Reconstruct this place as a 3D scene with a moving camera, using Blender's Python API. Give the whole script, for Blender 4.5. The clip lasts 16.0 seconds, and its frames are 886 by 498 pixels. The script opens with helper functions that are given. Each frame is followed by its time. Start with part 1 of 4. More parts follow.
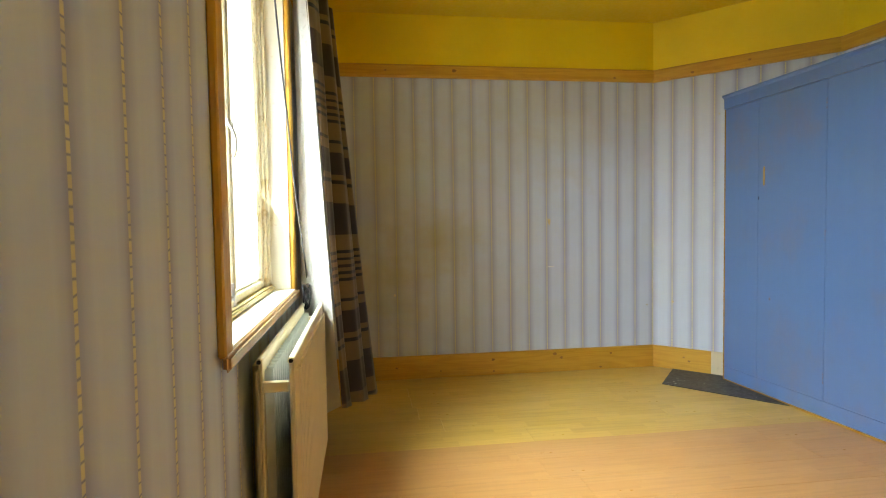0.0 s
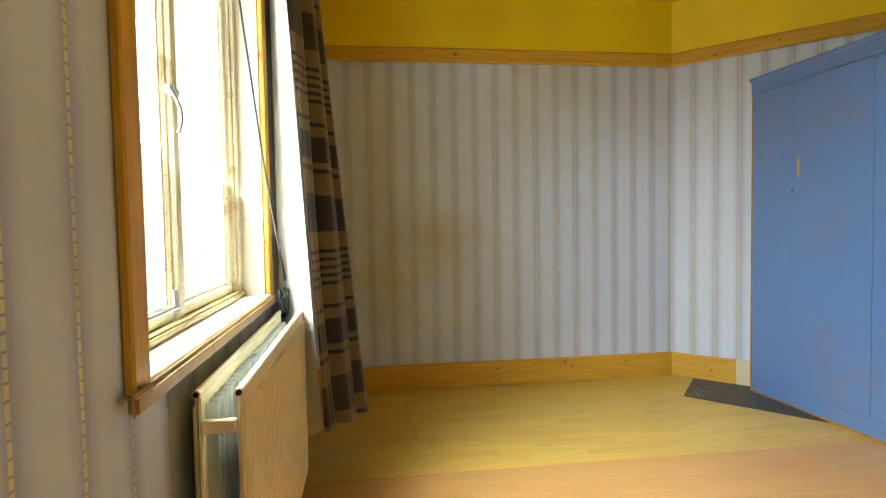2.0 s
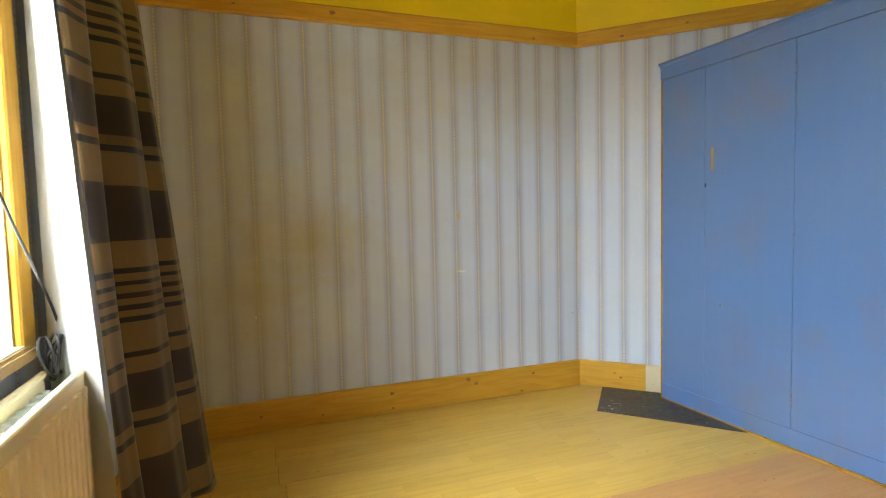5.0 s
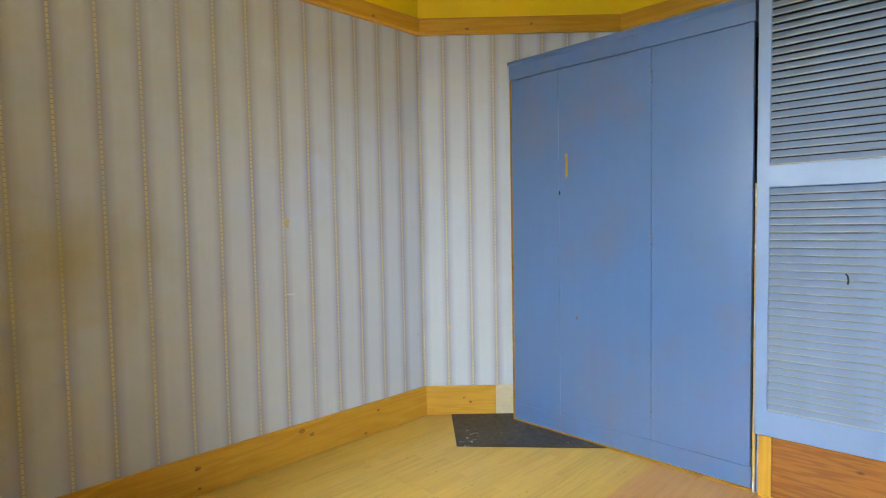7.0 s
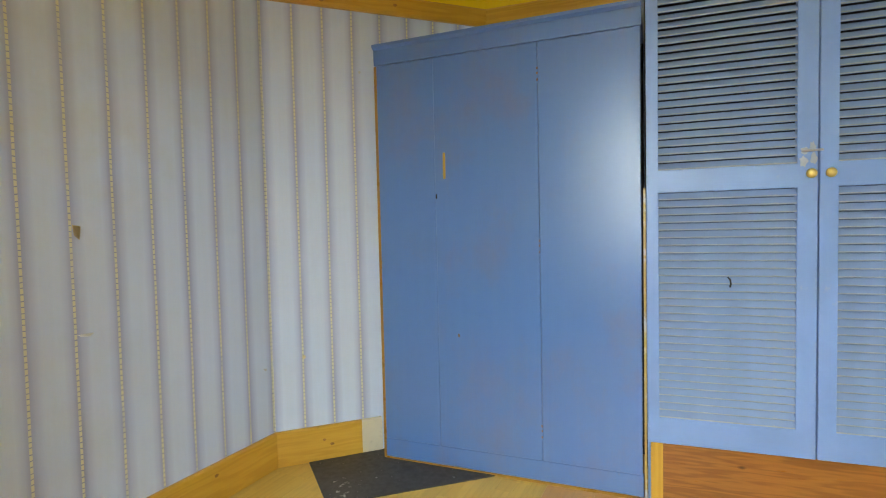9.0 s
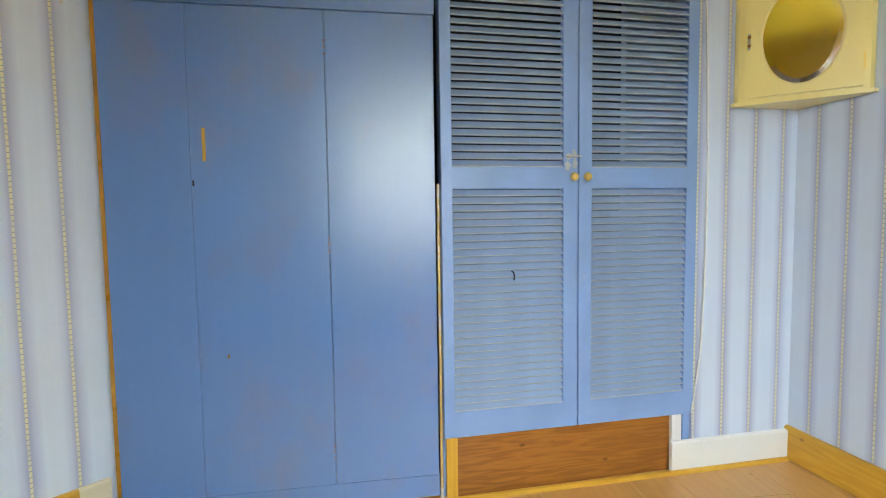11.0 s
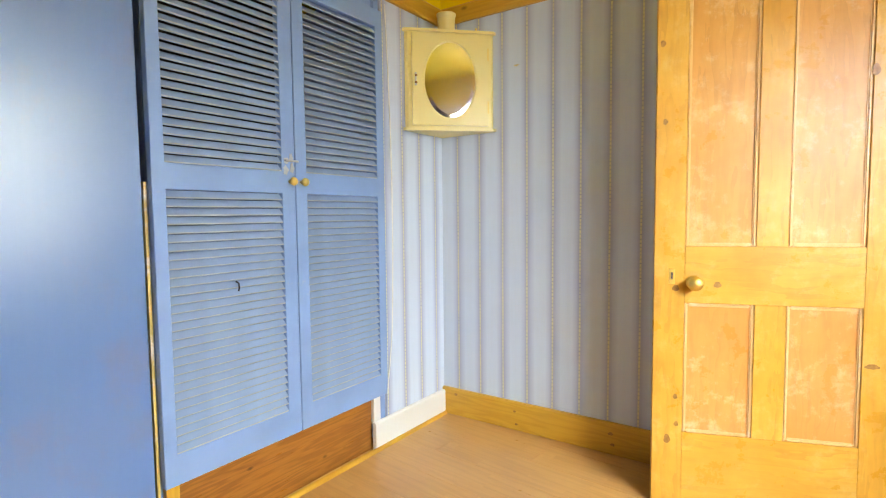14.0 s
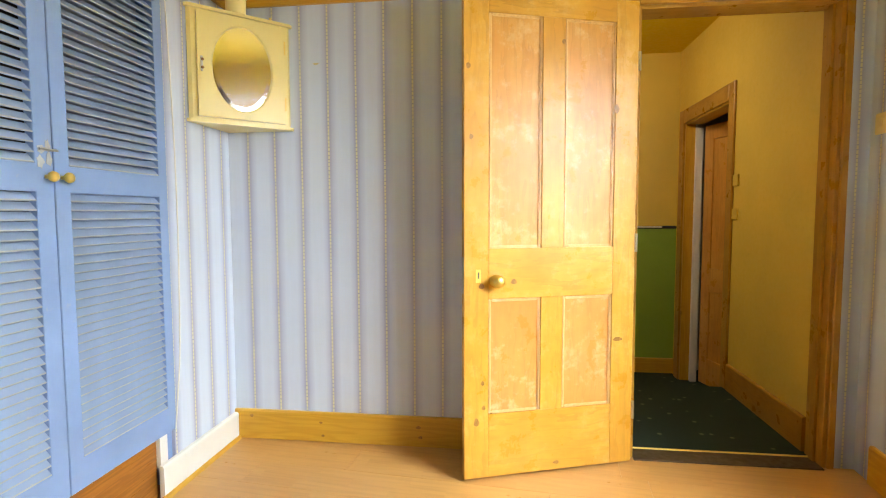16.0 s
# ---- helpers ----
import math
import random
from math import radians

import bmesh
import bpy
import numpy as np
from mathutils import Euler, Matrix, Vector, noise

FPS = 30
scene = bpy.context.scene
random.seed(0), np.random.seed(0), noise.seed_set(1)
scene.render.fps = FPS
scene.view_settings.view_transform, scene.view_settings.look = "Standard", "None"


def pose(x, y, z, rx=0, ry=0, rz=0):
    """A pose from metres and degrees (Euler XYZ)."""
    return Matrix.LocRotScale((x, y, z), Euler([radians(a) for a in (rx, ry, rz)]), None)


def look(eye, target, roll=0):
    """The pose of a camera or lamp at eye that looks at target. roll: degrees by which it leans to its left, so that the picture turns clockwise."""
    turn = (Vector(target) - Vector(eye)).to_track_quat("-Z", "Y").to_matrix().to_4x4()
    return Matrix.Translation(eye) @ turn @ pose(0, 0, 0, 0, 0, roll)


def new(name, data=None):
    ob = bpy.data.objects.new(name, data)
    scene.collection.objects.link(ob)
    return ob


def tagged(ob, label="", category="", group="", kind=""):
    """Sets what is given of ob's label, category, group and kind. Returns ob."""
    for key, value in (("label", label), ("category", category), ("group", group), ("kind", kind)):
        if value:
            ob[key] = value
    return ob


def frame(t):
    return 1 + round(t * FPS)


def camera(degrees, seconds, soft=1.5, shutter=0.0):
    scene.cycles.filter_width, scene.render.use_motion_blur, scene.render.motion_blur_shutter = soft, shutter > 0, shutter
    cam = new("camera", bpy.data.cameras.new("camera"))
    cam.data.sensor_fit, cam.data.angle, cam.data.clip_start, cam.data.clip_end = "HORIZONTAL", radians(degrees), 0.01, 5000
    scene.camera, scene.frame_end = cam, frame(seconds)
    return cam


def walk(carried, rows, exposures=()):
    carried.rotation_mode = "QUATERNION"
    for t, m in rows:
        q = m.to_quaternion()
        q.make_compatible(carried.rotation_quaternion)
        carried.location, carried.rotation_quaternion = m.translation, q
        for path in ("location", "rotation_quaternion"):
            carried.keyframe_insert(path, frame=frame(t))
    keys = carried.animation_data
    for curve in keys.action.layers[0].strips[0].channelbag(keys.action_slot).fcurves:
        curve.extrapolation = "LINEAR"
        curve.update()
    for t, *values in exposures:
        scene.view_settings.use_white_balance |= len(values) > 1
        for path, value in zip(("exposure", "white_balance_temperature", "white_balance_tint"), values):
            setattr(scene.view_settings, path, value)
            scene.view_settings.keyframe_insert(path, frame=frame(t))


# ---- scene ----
cam = camera(81.0, 16.0, soft=1.1)
PATH = [
    (0, (0.06, 0.1, 1.079), (0.511, 2.046, 0.993), -0.9),
    (0.5, (0.085, 0.165, 1.072), (0.533, 2.113, 0.987), -1.0),
    (1, (0.103, 0.24, 1.067), (0.55, 2.188, 0.983), -0.9),
    (1.5, (0.122, 0.312, 1.063), (0.568, 2.26, 0.978), -0.9),
    (2, (0.142, 0.387, 1.06), (0.583, 2.335, 0.975), -1.0),
    (2.5, (0.16, 0.465, 1.06), (0.607, 2.413, 0.974), -1.0),
    (3, (0.181, 0.549, 1.064), (0.656, 2.489, 0.974), -0.9),
    (3.2, (0.191, 0.587, 1.069), (0.686, 2.522, 0.976), -0.7),
    (5.5, (0.317, 1.083, 1.09), (1.341, 2.80, 0.977), -1.2),
    (6, (0.316, 1.272, 1.056), (1.535, 2.855, 0.968), -0.8),
    (6.5, (0.346, 1.394, 1.074), (1.711, 2.853, 0.98), -1.0),
    (7, (0.37, 1.519, 1.092), (1.867, 2.842, 0.989), -1.1),
    (7.5, (0.412, 1.636, 1.096), (2.019, 2.823, 0.991), -1.2),
    (8, (0.466, 1.736, 1.1), (2.162, 2.79, 0.991), -1.1),
    (8.2, (0.476, 1.793, 1.09), (2.212, 2.781, 0.991), -1.2),
    (10.3, (0.681, 2.192, 1.12), (2.676, 2.227, 0.981), -1.0),
    (10.5, (0.697, 2.226, 1.125), (2.69, 2.136, 0.978), -1.0),
    (11, (0.756, 2.307, 1.111), (2.712, 1.914, 0.972), -0.8),
    (11.5, (0.804, 2.375, 1.105), (2.687, 1.717, 0.97), -0.7),
    (12, (0.843, 2.454, 1.107), (2.623, 1.552, 0.97), -0.6),
    (12.5, (0.889, 2.557, 1.105), (2.525, 1.413, 0.975), -0.7),
    (13, (0.921, 2.635, 1.109), (2.398, 1.293, 0.98), -0.7),
    (13.5, (0.96, 2.687, 1.113), (2.281, 1.191, 0.982), -0.6),
    (14, (1.012, 2.722, 1.108), (2.157, 1.087, 0.978), -0.6),
    (14.5, (1.078, 2.75, 1.105), (2.026, 0.993, 0.975), -0.4),
    (15, (1.152, 2.769, 1.11), (1.881, 0.911, 0.978), -0.3),
    (15.5, (1.227, 2.782, 1.124), (1.719, 0.848, 0.986), -0.2),
    (16, (1.292, 2.794, 1.13), (1.543, 0.814, 0.994), -0.2),
]
walk(cam, [(t, look(eye, target, roll)) for t, eye, target, roll in PATH],
     [(0, -0.46, 7500, 13), (3.0, -0.30, 7500, 12), (5.5, -0.24, 7450, 13), (8.0, -0.36, 7150, 12), (10.5, -0.58, 7150, 12), (11.5, -0.20, 7350, 12), (13.5, -0.08, 7600, 15), (16.0, 0.04, 7800, 15)])

# ---- world, light ----
world = bpy.data.worlds.new("world")
scene.world = world
world.use_nodes = True
wn = world.node_tree.nodes
sky = wn.new("ShaderNodeTexSky")
sky.sky_type, sky.sun_disc = "NISHITA", False
sky.sun_elevation, sky.sun_rotation = radians(38), radians(90)
world.node_tree.links.new(sky.outputs[0], wn["Background"].inputs[0])
wn["Background"].inputs[1].default_value = 0.12

P = 0.1365            # pitch of the wallpaper stripes
CEIL = 2.55           # ceiling height
RAIL0, RAIL1 = 2.115, 2.205   # picture rail
SK = 0.165            # skirting height


def lamp(name, m, w, h, power, colour):
    data = bpy.data.lights.new(name, "AREA")
    data.shape, data.size, data.size_y = "RECTANGLE", w, h
    data.energy, data.color = power, colour
    ob = new(name, data)
    ob.matrix_world = m
    return ob


WEST = pose(-0.2107, 0.5016, 0, 0, 0, 85.77)      # x runs along the window wall, y out of the room
DRAPE = pose(-0.165, 0.5, 0, 0, 0, 88)           # the line of the curtain, a little askew to the wall
# daylight of the overcast sky in the window opening
sky_lamp = lamp("window_daylight", WEST @ pose(1.35, 1.25, 2.72, 0, 0, -2) @ pose(0, 0, 0, -52, 0, 0), 3.4, 2.0, 1500, (0.665, 0.845, 0.97))
# light thrown up from the bright ground outside
lamp("window_ground_light", WEST @ pose(1.32, 0.20, 1.42, -118), 1.02, 1.12, 38, (0.74, 0.86, 0.93))
sky_lamp.data.spread = radians(178)
# unseen fill lamp, added under the ceiling to brighten the landing
lamp("landing_fill", look((1.1, -0.45, 2.32), (0.35, -1.76, 0.6)), 0.5, 0.3, 12.0, (1.0, 0.93, 0.8))

# ---- materials ----


class Nodes:
    """A small builder of node materials."""

    def __init__(self, name, rough=0.5, metal=0.0):
        self.m = bpy.data.materials.new(name)
        self.m.use_nodes = True
        self.t = self.m.node_tree
        self.b = self.t.nodes["Principled BSDF"]
        self.b.inputs["Roughness"].default_value, self.b.inputs["Metallic"].default_value = rough, metal

    def put(self, socket, value):
        if hasattr(value, "is_linked"):
            self.t.links.new(value, socket)
        elif hasattr(value, "__len__") and len(value) == 3 and socket.type == "RGBA":
            socket.default_value = (*value, 1)
        else:
            socket.default_value = value

    def node(self, kind, out=0, **inputs):
        n = self.t.nodes.new("ShaderNode" + kind)
        for key, value in inputs.items():
            if key in ("operation", "blend_type", "data_type", "feature", "distance", "interpolation_type", "noise_dimensions"):
                if key == "operation":
                    n.operation = value
                elif key == "blend_type":
                    n.blend_type = value
                elif key == "data_type":
                    n.data_type = value
                elif key == "feature":
                    n.feature = value
                elif key == "interpolation_type":
                    n.interpolation_type = value
                elif key == "noise_dimensions":
                    n.noise_dimensions = value
            else:
                k = int(key[1:]) if key[0] == "i" and key[1:].isdigit() else key.replace("_", " ")
                self.put(n.inputs[k], value)
        return n.outputs[out]

    def math(self, op, a, b=0.0, c=0.0):
        return self.node("Math", operation=op, i0=a, i1=b, i2=c)

    def mix(self, f, a, b, blend="MIX"):
        n = self.t.nodes.new("ShaderNodeMix")
        n.data_type, n.blend_type = "RGBA", blend
        self.put(n.inputs[0], f)
        self.put(n.inputs[6], a)
        self.put(n.inputs[7], b)
        return n.outputs[2]

    def coords(self, which="Object"):
        return self.t.nodes.new("ShaderNodeTexCoord").outputs[which]

    def mapped(self, scale=(1, 1, 1), loc=(0, 0, 0), which="Object", vec=None):
        return self.node("Mapping", Vector=vec if vec else self.coords(which), Scale=scale, Location=loc)

    def noise(self, scale, detail=4.0, rough=0.55, vec=None, out=0):
        return self.node("TexNoise", out=out, Vector=vec if vec else self.coords(), Scale=scale, Detail=detail, Roughness=rough)

    def ramp(self, x, lo, hi, a=0.0, b=1.0):
        return self.node("MapRange", Value=x, From_Min=lo, From_Max=hi, To_Min=a, To_Max=b)

    def random(self):
        return self.t.nodes.new("ShaderNodeObjectInfo").outputs["Random"]

    def colour(self, c):
        self.put(self.b.inputs["Base Color"], c)
        return self

    def rough(self, r):
        self.put(self.b.inputs["Roughness"], r)
        return self

    def bump(self, h, strength=0.2, dist=0.002):
        n = self.t.nodes.new("ShaderNodeBump")
        n.inputs["Strength"].default_value, n.inputs["Distance"].default_value = strength, dist
        self.t.links.new(h, n.inputs["Height"])
        self.t.links.new(n.outputs[0], self.b.inputs["Normal"])
        return self


def paint(name, c, rough=0.45, vary=0.12, dirt=(0.35, 0.3, 0.22), dirty=0.25, scale=2.5):
    """Old paint: soft clouds, small scuffs and a brushed relief."""
    k = Nodes(name, rough)
    big, small = k.noise(scale, 5), k.noise(38, 3)
    col = k.mix(k.ramp(big, 0.35, 0.7), tuple(v * (1 - vary) for v in c), c)
    col = k.mix(k.math("MULTIPLY", k.ramp(k.math("MULTIPLY", small, k.ramp(k.noise(3.1, 4), 0.3, 0.7, 0.75, 1.15)), 0.66, 0.80), dirty), col, dirt)
    k.colour(col).rough(k.ramp(small, 0.3, 0.7, rough * 0.8, rough * 1.25))
    return k.bump(k.noise(120, 2), 0.08, 0.001).m


def pine(name, light, dark, rough=0.35, axis=0, scale=1.0):
    """Varnished pine: long grain along one axis, rings and knots."""
    k = Nodes(name, rough)
    s = [9.0 * scale] * 3
    s[axis] = 0.7 * scale
    off = k.node("VectorMath", operation="ADD", i0=k.coords(), i1=k.node("CombineXYZ", X=k.math("MULTIPLY", k.random(), 7.0), Y=k.math("MULTIPLY", k.random(), 3.0), Z=k.math("MULTIPLY", k.random(), 5.0)))
    v = k.mapped(s, vec=off)
    n1 = k.noise(1.6, 3, 0.5, v)
    rings = k.math("SINE", k.math("MULTIPLY", n1, 46.0))
    fine = k.noise(9, 5, 0.6, v)
    sk = [5.0 * scale] * 3
    sk[axis] = 2.6 * scale
    vor = k.node("TexVoronoi", Vector=k.mapped(sk, vec=off), Scale=1.5)
    knot = k.ramp(vor, 0.10, 0.035)
    col = k.mix(k.ramp(rings, -0.6, 1.0, 0.0, 0.55), light, dark)
    col = k.mix(k.ramp(fine, 0.4, 0.75, 0.0, 0.4), col, dark)
    col = k.mix(k.math("MULTIPLY", knot, 0.85), col, tuple(v * 0.35 for v in dark))
    col = k.mix(k.ramp(k.noise(2.2, 3), 0.35, 0.75, 0.0, 0.25), col, tuple(min(1, v * 1.3) for v in light))
    return k.colour(col).rough(k.ramp(fine, 0.3, 0.7, rough * 0.8, rough * 1.3)).bump(k.math("ADD", fine, k.math("MULTIPLY", k.noise(16, 3), 1.6)), 0.16, 0.0015).m


def worn_pine(name, light, dark, pale, scuffs, axis=2):
    """Stripped and revarnished pine: broken grain, warm blotches, pale rubbed scuffs and an uneven gloss."""
    k = Nodes(name, 0.3)
    jump = k.node("CombineXYZ", X=k.math("MULTIPLY", k.random(), 7.0), Y=k.math("MULTIPLY", k.random(), 3.0), Z=k.math("MULTIPLY", k.random(), 5.0))
    off = k.node("VectorMath", operation="ADD", i0=k.coords(), i1=jump)
    s = [6.0] * 3
    s[axis] = 0.55
    warp = k.node("VectorMath", operation="SCALE", i0=k.noise(3.5, 3, 0.5, off, 1), Scale=0.06)
    v = k.mapped(s, vec=k.node("VectorMath", operation="ADD", i0=off, i1=warp))
    n1 = k.noise(1.5, 4, 0.55, v)
    rings = k.math("FRACT", k.math("MULTIPLY", n1, 9.0))
    fine = k.noise(11, 6, 0.65, v)
    blotch, mid = k.noise(3.0, 5, 0.6, off), k.noise(8.0, 6, 0.7, off)
    col = k.mix(k.ramp(blotch, 0.3, 0.72), dark, light)
    grain = k.math("MULTIPLY", k.ramp(rings, 0.45, 1.0, 0.0, 0.55), k.ramp(mid, 0.35, 0.65, 0.15, 1.0))
    col = k.mix(grain, col, tuple(c * 0.72 for c in dark))
    col = k.mix(k.ramp(fine, 0.45, 0.8, 0.0, 0.35), col, tuple(c * 0.8 for c in dark))
    rub = k.math("ADD", k.math("MULTIPLY", blotch, 0.45), k.math("MULTIPLY", k.noise(19, 7, 0.75, off), 0.55))
    col = k.mix(k.ramp(rub, 0.52, 0.64, 0.0, scuffs), col, pale)
    k.colour(col).rough(k.ramp(mid, 0.3, 0.7, 0.22, 0.44))
    return k.bump(k.math("ADD", k.math("MULTIPLY", fine, 0.5), k.math("MULTIPLY", k.noise(13, 4, 0.6, off), 1.8)), 0.22, 0.0018).m


def wallpaper(name, stains_and_bounce=()):
    """Pale paper with soft mauve-grey bands and a stitched line in each; x runs along the wall, z up."""
    k = Nodes(name, 0.62)
    xyz = k.node("SeparateXYZ", Vector=k.coords())
    sep = k.t.nodes[-1]
    x, z = sep.outputs[0], sep.outputs[2]
    wob = k.math("MULTIPLY", k.math("SUBTRACT", k.noise(1.4, 2), 0.5), 0.006)
    u = k.math("MULTIPLY", k.math("SUBTRACT", k.math("FRACT", k.math("ADD", k.math("DIVIDE", k.math("ADD", x, wob), P), 0.5)), 0.5), P)
    au = k.math("ABSOLUTE", u)
    patch = k.ramp(k.noise(7, 3, 0.6, k.mapped((1, 1, 0.25))), 0.25, 0.75, 0.55, 1.0)
    edge = k.math("MULTIPLY", k.ramp(au, 0.017, 0.006), patch)
    band = k.math("MULTIPLY", k.ramp(k.math("ABSOLUTE", k.math("SUBTRACT", u, 0.003)), 0.040, 0.010), patch)
    line = k.ramp(au, 0.0046, 0.0034)
    fz = k.math("FRACT", k.math("DIVIDE", k.math("ADD", z, k.math("MULTIPLY", k.noise(14, 2), 0.022)), 0.0180))
    gap = k.ramp(k.math("ABSOLUTE", k.math("SUBTRACT", fz, 0.5)), 0.36, 0.46)
    worn = k.ramp(k.noise(5, 3, 0.6, k.mapped((3, 1, 1), (7, 0, 2))), 0.34, 0.50, 0.45, 1.0)
    dash = k.math("MULTIPLY", line, k.math("SUBTRACT", 1.0, gap))
    stain = k.noise(1.1, 5, 0.6)
    base = k.mix(k.ramp(stain, 0.4, 0.7), (0.61, 0.70, 0.845), (0.56, 0.635, 0.765))
    fibre = k.noise(60, 3, 0.6, k.mapped((1, 1, 0.06)))
    base = k.mix(k.ramp(fibre, 0.3, 0.7, 0.0, 0.10), base, (0.46, 0.46, 0.47))
    col = k.mix(k.math("MULTIPLY", band, 0.80), base, (0.36, 0.385, 0.56))
    col = k.mix(k.math("MULTIPLY", edge, 0.40), col, (0.26, 0.285, 0.47))
    col = k.mix(k.math("MULTIPLY", k.math("MULTIPLY", line, gap), 0.55), col, (0.18, 0.20, 0.30))
    col = k.mix(k.math("MULTIPLY", k.math("MULTIPLY", dash, worn), 0.8), col, (0.76, 0.70, 0.40))
    for sx, sz, rx, rz, f in stains_and_bounce:
        dx, dz = k.math("DIVIDE", k.math("SUBTRACT", x, sx), rx), k.math("DIVIDE", k.math("SUBTRACT", z, sz), rz)
        d = k.math("SQRT", k.math("ADD", k.math("MULTIPLY", dx, dx), k.math("MULTIPLY", dz, dz)))
        d = k.math("ADD", d, k.math("MULTIPLY", k.math("SUBTRACT", k.noise(6, 5, 0.6), 0.5), 1.1))
        col = k.mix(k.ramp(d, 1.15, 0.0, 0.0, f), col, (0.42, 0.33, 0.04))
    k.colour(col)
    return k.bump(k.math("ADD", k.math("MULTIPLY", dash, 0.6), fibre), 0.12, 0.001).m


def laminate(name, light, dark):
    """Three-strip laminate; x runs along the board."""
    k = Nodes(name, 0.33)
    sep = k.node("SeparateXYZ", Vector=k.coords())
    s = k.t.nodes[-1]
    x, y = s.outputs[0], s.outputs[1]
    rnd = k.random()
    row = k.math("FLOOR", k.math("DIVIDE", y, 0.0645))
    xs = k.math("FLOOR", k.math("ADD", k.math("DIVIDE", x, 0.41), k.math("MULTIPLY", k.math("SINE", k.math("ADD", k.math("MULTIPLY", row, 91.7), k.math("MULTIPLY", rnd, 50.0))), 3.0)))
    cell = k.node("TexWhiteNoise", Vector=k.node("CombineXYZ", X=row, Y=xs, Z=k.math("MULTIPLY", rnd, 97.0)))
    v = k.mapped((1.2, 22, 1), vec=k.node("VectorMath", operation="ADD", i0=k.coords(), i1=k.node("CombineXYZ", X=k.math("MULTIPLY", cell, 9.0), Y=k.math("MULTIPLY", rnd, 9.0), Z=0.0)))
    grain = k.noise(2.2, 6, 0.6, v)
    col = k.mix(k.ramp(cell, 0.0, 1.0, 0.1, 0.6), light, dark)
    col = k.mix(k.ramp(grain, 0.45, 0.75, 0.0, 0.5), col, tuple(c * 0.75 for c in dark))
    scuff = k.noise(3.0, 6, 0.65)
    return k.colour(col).rough(k.ramp(scuff, 0.3, 0.7, 0.24, 0.42)).bump(grain, 0.05, 0.0006).m


M_PAPER = wallpaper("striped_wallpaper")
# yellow stains; the 1.5 by 1.6 one paints in warm bounced light and shade
M_PAPER_N = wallpaper("stained_bounce_lit_wallpaper", ((1.10, 0.98, 0.36, 0.22, 0.55), (0.80, 0.72, 0.30, 0.34, 0.5), (0.72, 1.5, 0.3, 0.8, 0.25), (1.75, 1.75, 0.7, 0.5, 0.16), (0.55, 0.45, 0.4, 0.4, 0.3), (0.5, 0.9, 1.5, 1.6, 0.27), (2.0, 2.0, 1.0, 0.6, 0.20)))
M_YELLOW = paint("yellow_wall_paint", (0.86, 0.63, 0.02), 0.55, 0.10, (0.55, 0.38, 0.05), 0.1)
M_CEIL = paint("yellow_ceiling_paint", (0.76, 0.54, 0.03), 0.6, 0.10, (0.5, 0.36, 0.06), 0.1)
def scuffed(name, c, rough):
    """Blue gloss with faint rubbed pinkish areas and brush marks."""
    k = Nodes(name, rough)
    a, b = k.noise(1.6, 5), k.noise(2.2, 5, 0.6)
    col = k.mix(k.ramp(a, 0.25, 0.75), tuple(v * 0.93 for v in c), c)
    col = k.mix(k.ramp(b, 0.35, 0.85, 0.0, 0.18), col, (0.20, 0.24, 0.38))
    col = k.mix(k.ramp(k.noise(3.4, 7, 0.7, k.mapped((1, 1, 0.7), (3, 1, 5))), 0.52, 0.76, 0.0, 0.5), col, (0.21, 0.165, 0.19))
    streak = k.noise(30, 4, 0.6, k.mapped((1, 1, 0.04)))
    col = k.mix(k.ramp(streak, 0.45, 0.8, 0.0, 0.05), col, (0.30, 0.36, 0.46))
    k.b.inputs["Specular IOR Level"].default_value = 1.0
    nick = k.noise(26, 4, 0.65)
    col = k.mix(k.ramp(nick, 0.69, 0.75, 0.0, 0.5), col, (0.20, 0.17, 0.17))
    return k.colour(col).rough(k.ramp(b, 0.25, 0.75, rough * 0.92, rough * 1.15)).bump(k.noise(70, 3), 0.05, 0.001).m


M_BLUE = scuffed("blue_paint", (0.088, 0.198, 0.455), 0.29)
M_BLUED = paint("blue_louvre_paint", (0.23, 0.365, 0.66), 0.38, 0.14, (0.40, 0.42, 0.46), 0.35, 3.5)
M_SLAT = paint("weathered_slat_paint", (0.285, 0.395, 0.60), 0.36, 0.2, (0.52, 0.48, 0.34), 0.5, 4)
M_NOSE = paint("rubbed_slat_edge", (0.46, 0.49, 0.50), 0.40, 0.25, (0.58, 0.50, 0.30), 0.6, 7)
ck = Nodes("cream_gloss", 0.28)
M_CREAM = ck.colour(ck.mix(ck.ramp(ck.noise(2.5, 3), 0.3, 0.7), (0.85, 0.72, 0.31), (0.81, 0.67, 0.27))).bump(ck.noise(90, 2), 0.03, 0.0008).m


def flaking(name, c, under, rough=0.45):
    """Old paint flaking off brown wood and putty, in long patches."""
    k = Nodes(name, rough)
    big, mid, small = k.noise(5, 5), k.noise(16, 6, 0.7), k.noise(70, 3)
    mask = k.math("ADD", k.math("MULTIPLY", big, 0.5), k.math("MULTIPLY", mid, 0.5))
    col = k.mix(k.ramp(mid, 0.35, 0.65), tuple(v * 0.82 for v in c), c)
    col = k.mix(k.ramp(mask, 0.53, 0.60, 0.0, 0.75), col, under)
    col = k.mix(k.ramp(small, 0.62, 0.74, 0.0, 0.5), col, tuple(v * 0.4 for v in under))
    return k.colour(col).bump(k.math("ADD", mask, k.math("MULTIPLY", small, 0.3)), 0.35, 0.003).m


